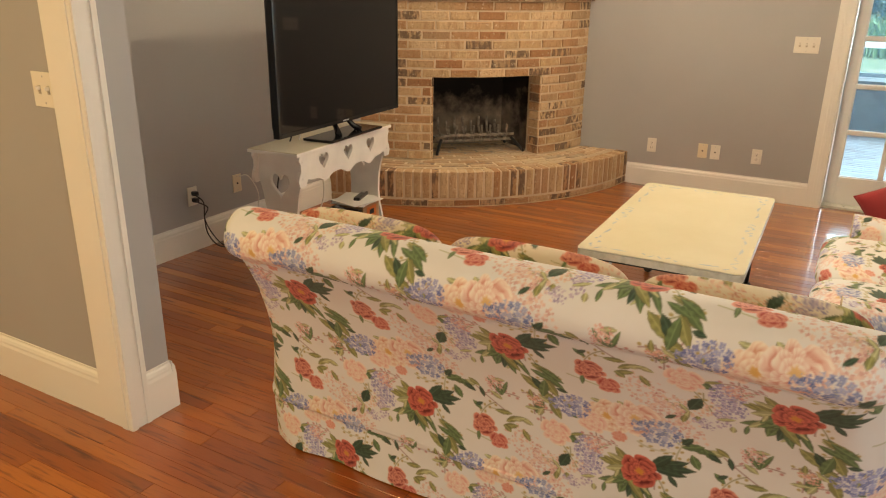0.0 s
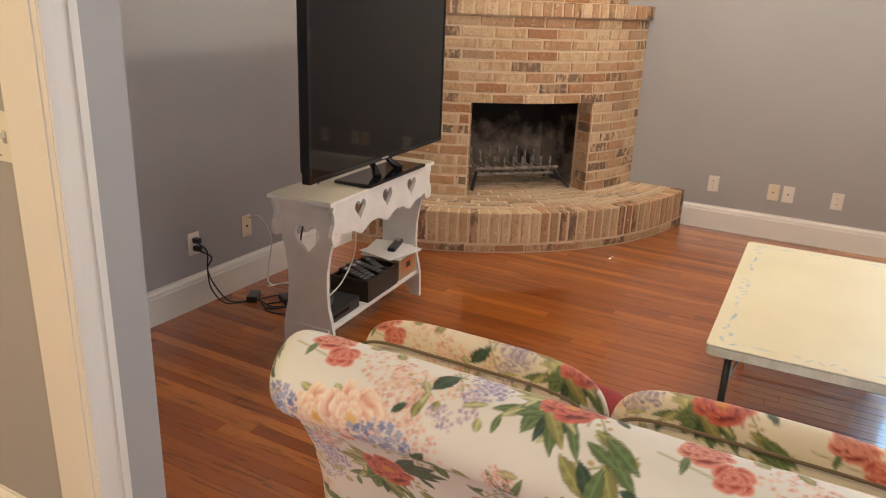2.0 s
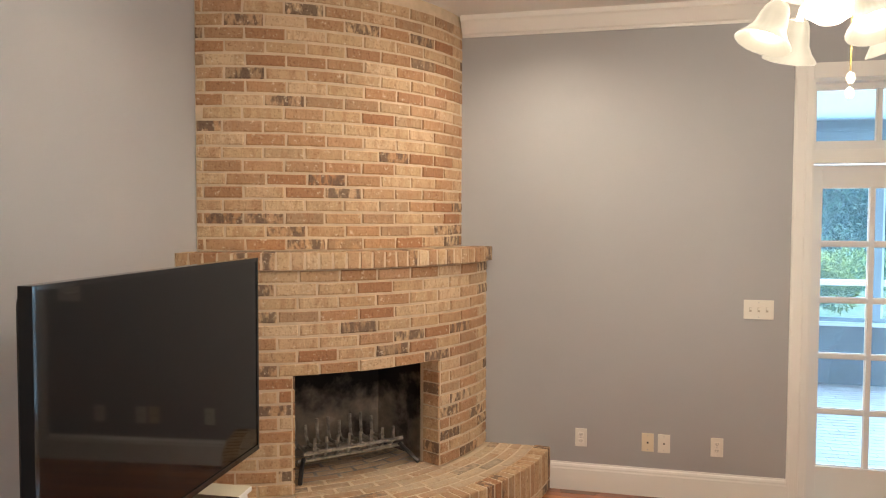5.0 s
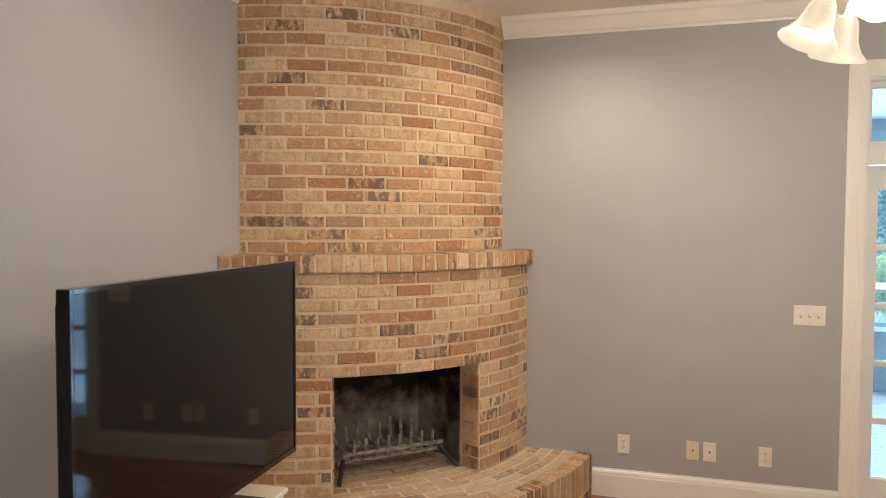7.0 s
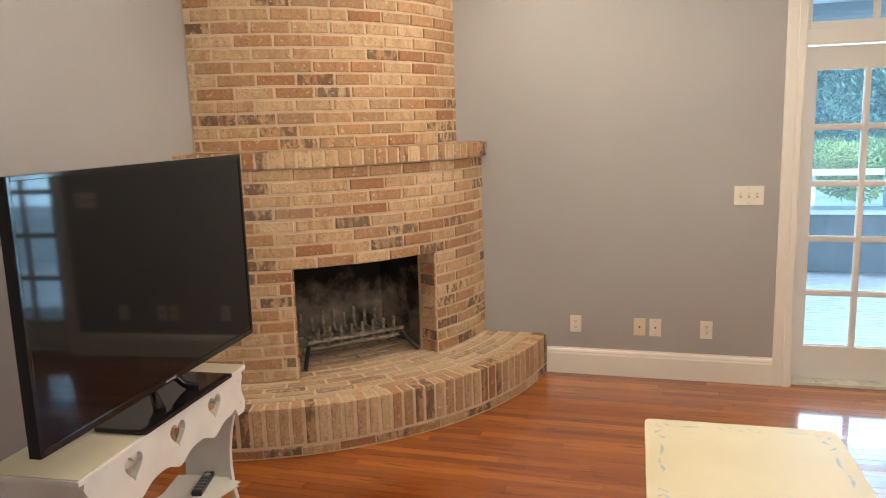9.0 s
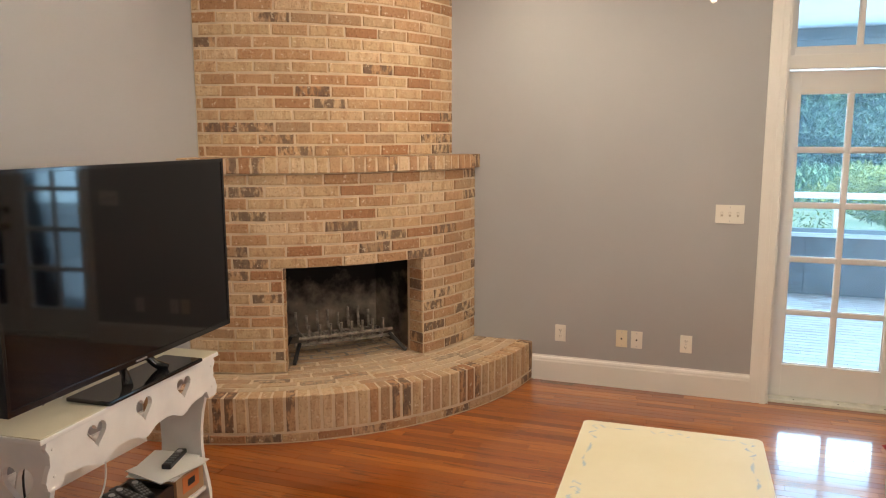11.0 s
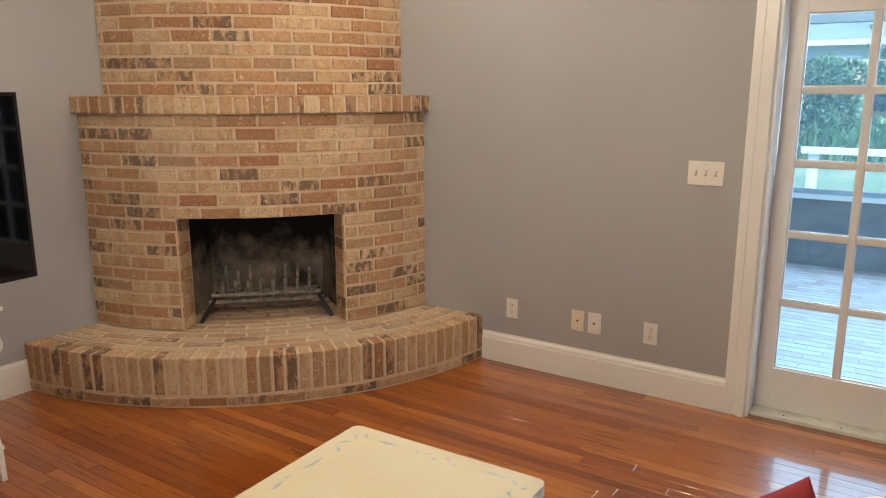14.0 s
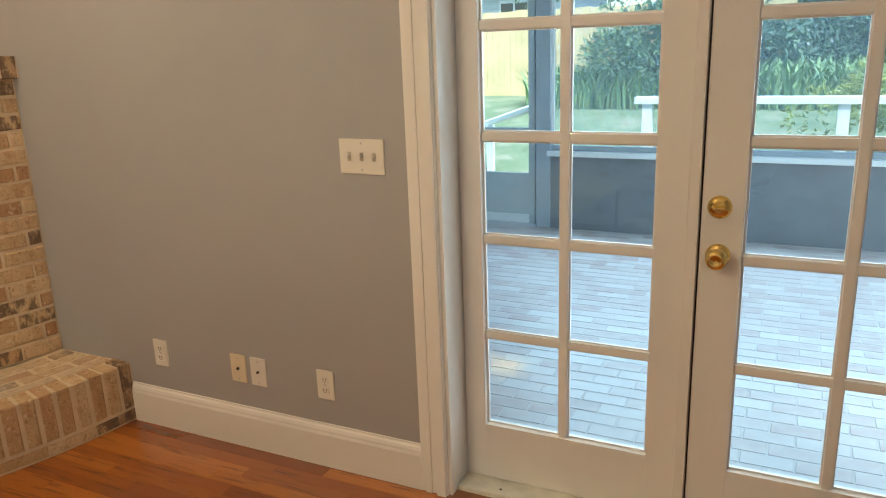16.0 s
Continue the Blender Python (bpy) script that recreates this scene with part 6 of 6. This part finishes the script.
def leaves(count, place, size, seed, narrow=0.5):
    """Many small bent leaves; place(rng) gives a point and a rough outward direction."""
    g = random.Random(seed)
    vs, fs = [], []
    for _ in range(count):
        p, out = place(g)
        d = (Vector(out) + Vector((g.uniform(-1, 1), g.uniform(-1, 1), g.uniform(-0.7, 0.9)))).normalized()
        s = d.cross(Vector((g.uniform(-1, 1), g.uniform(-1, 1), g.uniform(-1, 1)))).normalized()
        ln = size * g.uniform(0.6, 1.4)
        w = ln * narrow * 0.5
        p = Vector(p)
        up = s.cross(d) * ln * 0.12
        k = len(vs)
        vs += [tuple(p), tuple(p + d * ln * 0.5 + s * w + up), tuple(p + d * ln), tuple(p + d * ln * 0.5 - s * w + up)]
        fs += [(k, k + 1, k + 2, k + 3)]
    return vs, fs


def mound(cx, cy, cz, rx, ry, rz, lumps, seed):
    g0 = random.Random(seed)
    blobs = [(cx + g0.uniform(-0.8, 0.8) * rx, cy + g0.uniform(-0.7, 0.7) * ry, cz + g0.uniform(-0.35, 0.75) * rz, g0.uniform(0.28, 0.5)) for _ in range(lumps)]

    def place(g):
        bx, by, bz, s = g.choice(blobs)
        v = Vector((g.gauss(0, 1), g.gauss(0, 1), g.gauss(0, 1))).normalized() * g.uniform(0.75, 1.0)
        m = min(rx, ry, rz)
        return (bx + v.x * s * m * 1.5, by + v.y * s * m * 1.2, max(bz + v.z * s * m * 1.3, 0.05)), v
    return place


def bush(name, label, category, place, count, size, material, seed, narrow=0.5):
    vs, fs = leaves(count, place, size, seed, narrow)
    return tagged(new(name, joined(name, vs, fs, material)), label, category)


def long_mound(x0, x1, y, z0, z1, deep, seed):
    def place(g):
        x = g.uniform(x0, x1)
        top = z1 + 0.22 * math.sin(x * 1.7 + seed) + 0.12 * math.sin(x * 4.1)
        z = z0 + (top - z0) * g.random() ** 0.75
        return (x, y - deep * math.sin(math.pi * (z - z0) / max(0.2, top - z0) * 0.9 + 0.2) * g.uniform(0.6, 1.1) + 0.25 * math.sin(x * 2.3 + z * 3), z), (0, -0.15, 0.5)
    return place


bush("hedge", "dense dark green clipped hedge", "hedge", long_mound(-0.6, 16, 21.6, 0.3, 2.35, 0.8, 1), 30000, 0.17, M["hedge"], 2)
bush("hedge", "tall loose green hedge behind the clipped one", "hedge", long_mound(1.6, 16, 22.9, 0.3, 3.3, 0.8, 4), 34000, 0.3, M["crown"], 12)
bush("shrub", "rounded green shrub before the fence", "shrub", mound(-1.7, 19.6, 1.2, 1.0, 0.8, 0.9, 16, 5), 6500, 0.12, M["crown"], 6)
bush("shrub", "feathery yellow-green shrub behind the railing", "shrub", mound(1.75, 14.9, 0.6, 0.75, 0.6, 0.55, 14, 15), 3800, 0.09, M["lime"], 16, 0.35)


def fern_bed(x0, x1, y0, y1, count, height, seed):
    g = random.Random(seed)
    vs, fs = [], []
    for _ in range(count):
        x, y = g.uniform(x0, x1), g.uniform(y0, y1)
        a, lean, h = g.uniform(0, 6.28), g.uniform(0.15, 0.6), height * g.uniform(0.5, 1.2)
        dx, dy, w = math.cos(a), math.sin(a), h * 0.032
        base = Vector((x, y, rise(y) - 0.02))
        pts = [base + Vector((dx * lean * h * t * t, dy * lean * h * t * t, h * (t - 0.25 * t * t))) for t in (0, 0.4, 0.75, 1.0)]
        sx, sy = -dy, dx
        k = len(vs)
        for p, q in zip(pts, (0.5, 1.0, 0.7, 0.05)):
            vs += [tuple(p + Vector((sx * w * q, sy * w * q, 0))), tuple(p - Vector((sx * w * q, sy * w * q, 0)))]
        fs += [(k + 2 * i, k + 2 * i + 2, k + 2 * i + 3, k + 2 * i + 1) for i in range(3)]
    return vs, fs


vs, fs = fern_bed(-4, 15, 18.8, 20.6, 9500, 0.92, 31)
tagged(new("fern_bed", joined("fern_bed", vs, fs, M["fern"])), "row of bright green ferns below the hedge", "ferns", "", "stuff")


def tree(x, y, height, spread, seed, trunk_r=0.16):
    g = random.Random(seed)
    t = thing("tree", "spreading tree with dark bent limbs", "tree", group="trees beyond the hedge")
    z0 = rise(y)
    fork = height * 0.32
    path = [(x + 0.25 * math.sin(k * 1.3 + seed), y, z0 - 0.1 + fork * k / 5) for k in range(6)]
    bm = tube(bmesh.new(), path, [trunk_r * (1.25 - 0.08 * k) for k in range(6)], 10)
    part("trunk", bm, M["bark"], t, smooth=True)
    tips = []
    for k in range(7):
        a = 2 * math.pi * k / 7 + g.uniform(-0.3, 0.3)
        p = Vector(path[-1])
        pts, rad = [tuple(p)], [trunk_r * 0.6]
        d = Vector((math.cos(a) * 0.8, math.sin(a) * 0.8, 0.9))
        for q in range(5):
            p = p + d * (height * 0.12) * g.uniform(0.8, 1.2)
            d = (d + Vector((g.uniform(-0.4, 0.4), g.uniform(-0.4, 0.4), g.uniform(-0.25, 0.3)))).normalized()
            pts.append(tuple(p))
            rad.append(trunk_r * 0.6 * (1 - (q + 1) / 6.5))
            if q > 0:
                tips.append(tuple(p))
        part("limb", tube(bmesh.new(), pts, rad, 7), M["bark"], t, smooth=True)

    def place(gg):
        c = gg.choice(tips)
        v = Vector((gg.gauss(0, 1), gg.gauss(0, 1), gg.gauss(0, 0.7))) * spread * 0.16
        return (c[0] + v.x, c[1] + v.y, c[2] + v.z), v.normalized()
    vs, fs = leaves(4200, place, 0.19, seed + 3, 0.55)
    ob = new("crown", joined("crown", vs, fs, M["crown"]))
    ob.parent = t
    return t


tree(1.9, 24.0, 7.0, 5.0, 3)
tree(4.6, 27.0, 8.0, 5.5, 9)
tree(-6.0, 25.0, 7.5, 5.0, 14)
tree(10.5, 25.0, 7.0, 5.0, 22)


def house(x0, x1, y0, y1, eave, ridge, label):
    h = thing("house", label, "house")
    z = rise(y0) - 0.3
    part("wall", new_box(x0, x1, y0, y1, z, eave), M["house"], h)
    bm = bmesh.new()
    o = 0.5
    a = [bm.verts.new(p) for p in ((x0 - o, y0 - o, eave), (x1 + o, y0 - o, eave), (x1 + o, y1 + o, eave), (x0 - o, y1 + o, eave), (x0 + 1.5, (y0 + y1) / 2, ridge), (x1 - 1.5, (y0 + y1) / 2, ridge))]
    for f in ((0, 1, 5, 4), (2, 3, 4, 5), (1, 2, 5), (3, 0, 4), (3, 2, 1, 0)):
        bm.faces.new([a[i] for i in f])
    part("roof", bm, M["roof"], h, "grey shingled hipped roof")
    part("fascia", new_box(x0 - o, x1 + o, y0 - o - 0.04, y0 - o, eave - 0.16, eave + 0.02), M["porch_white"], h)
    n = int((x1 - x0) / 2.6)
    for k in range(n):
        cx = x0 + (k + 0.5) * (x1 - x0) / n
        w = part("window", new_box(cx - 0.55, cx + 0.55, y0 - 0.05, y0 - 0.001, eave - 1.7, eave - 0.5), M["porch_white"], h)
        for sx in (-0.26, 0.26):
            part("pane", new_box(cx + sx - 0.22, cx + sx + 0.22, y0 - 0.07, y0 - 0.055, eave - 1.6, eave - 0.6), M["far_glass"], w)
    return h


house(-4, 11, 33, 42, 3.2, 5.4, "pale grey neighbouring house with a low hipped roof")
house(-20, -7, 30, 38, 3.4, 5.6, "blue-grey neighbouring house behind the fence")


# ---- oak strip floor, laid along x ----
STRIP = 0.0572
rng = random.Random(21)
floor_ = thing("floor", "glossy red oak strip floor", "floor", kind="structure")
SHARED = {}


def strip_mesh(length):
    key = round(length, 2)
    if key not in SHARED:
        h, w = key / 2 - 0.0006, STRIP / 2 - 0.0005
        b = 0.0008
        v = [(-h, -w, -0.012), (h, -w, -0.012), (h, w, -0.012), (-h, w, -0.012), (-h, -w, -b), (h, -w, -b), (h, w, -b), (-h, w, -b),
             (-h + b, -w + b, 0), (h - b, -w + b, 0), (h - b, w - b, 0), (-h + b, w - b, 0)]
        f = [(8, 9, 10, 11)] + [(4 + k, 4 + (k + 1) % 4, 8 + (k + 1) % 4, 8 + k) for k in range(4)] + [(k, (k + 1) % 4, 4 + (k + 1) % 4, 4 + k) for k in range(4)]
        SHARED[key] = (v, f, joined("board", v, f, M["oak"]))
    return SHARED[key]


rest_v, rest_f = [], []
singles = 0
row, y = 0, KITCHEN
while y < BACK + 0.02:
    x0, x1 = (LEFT, RIGHT) if y > FRONT1 else (KLEFT, 3.2)
    x = x0 - rng.uniform(0.0, 0.6)
    yc = y + STRIP / 2
    while x < x1:
        length = rng.choice((0.45, 0.6, 0.75, 0.9, 1.05, 1.2, 1.35))
        a, b = max(x, x0), min(x + length, x1)
        x += length
        if b - a < 0.04:
            continue
        v, f, data = strip_mesh(b - a)
        lift = rng.uniform(-0.00025, 0.00025)
        if 4.0 < yc < 6.55 and -2.2 < (a + b) / 2 < 1.7 and singles < 300:
            ob = new("board", data)
            ob.location = ((a + b) / 2, yc, lift)
            ob.parent = floor_
            singles += 1
        else:
            k = len(rest_v)
            cx = (a + b) / 2
            rest_v += [(p[0] + cx, p[1] + yc, p[2] + lift) for p in v]
            rest_f += [tuple(k + i for i in q) for q in f]
    y += STRIP
    row += 1
boards = new("boards", joined("boards", rest_v, rest_f, M["oak"]))
boards.parent = floor_
tagged(boards, kind="stuff")
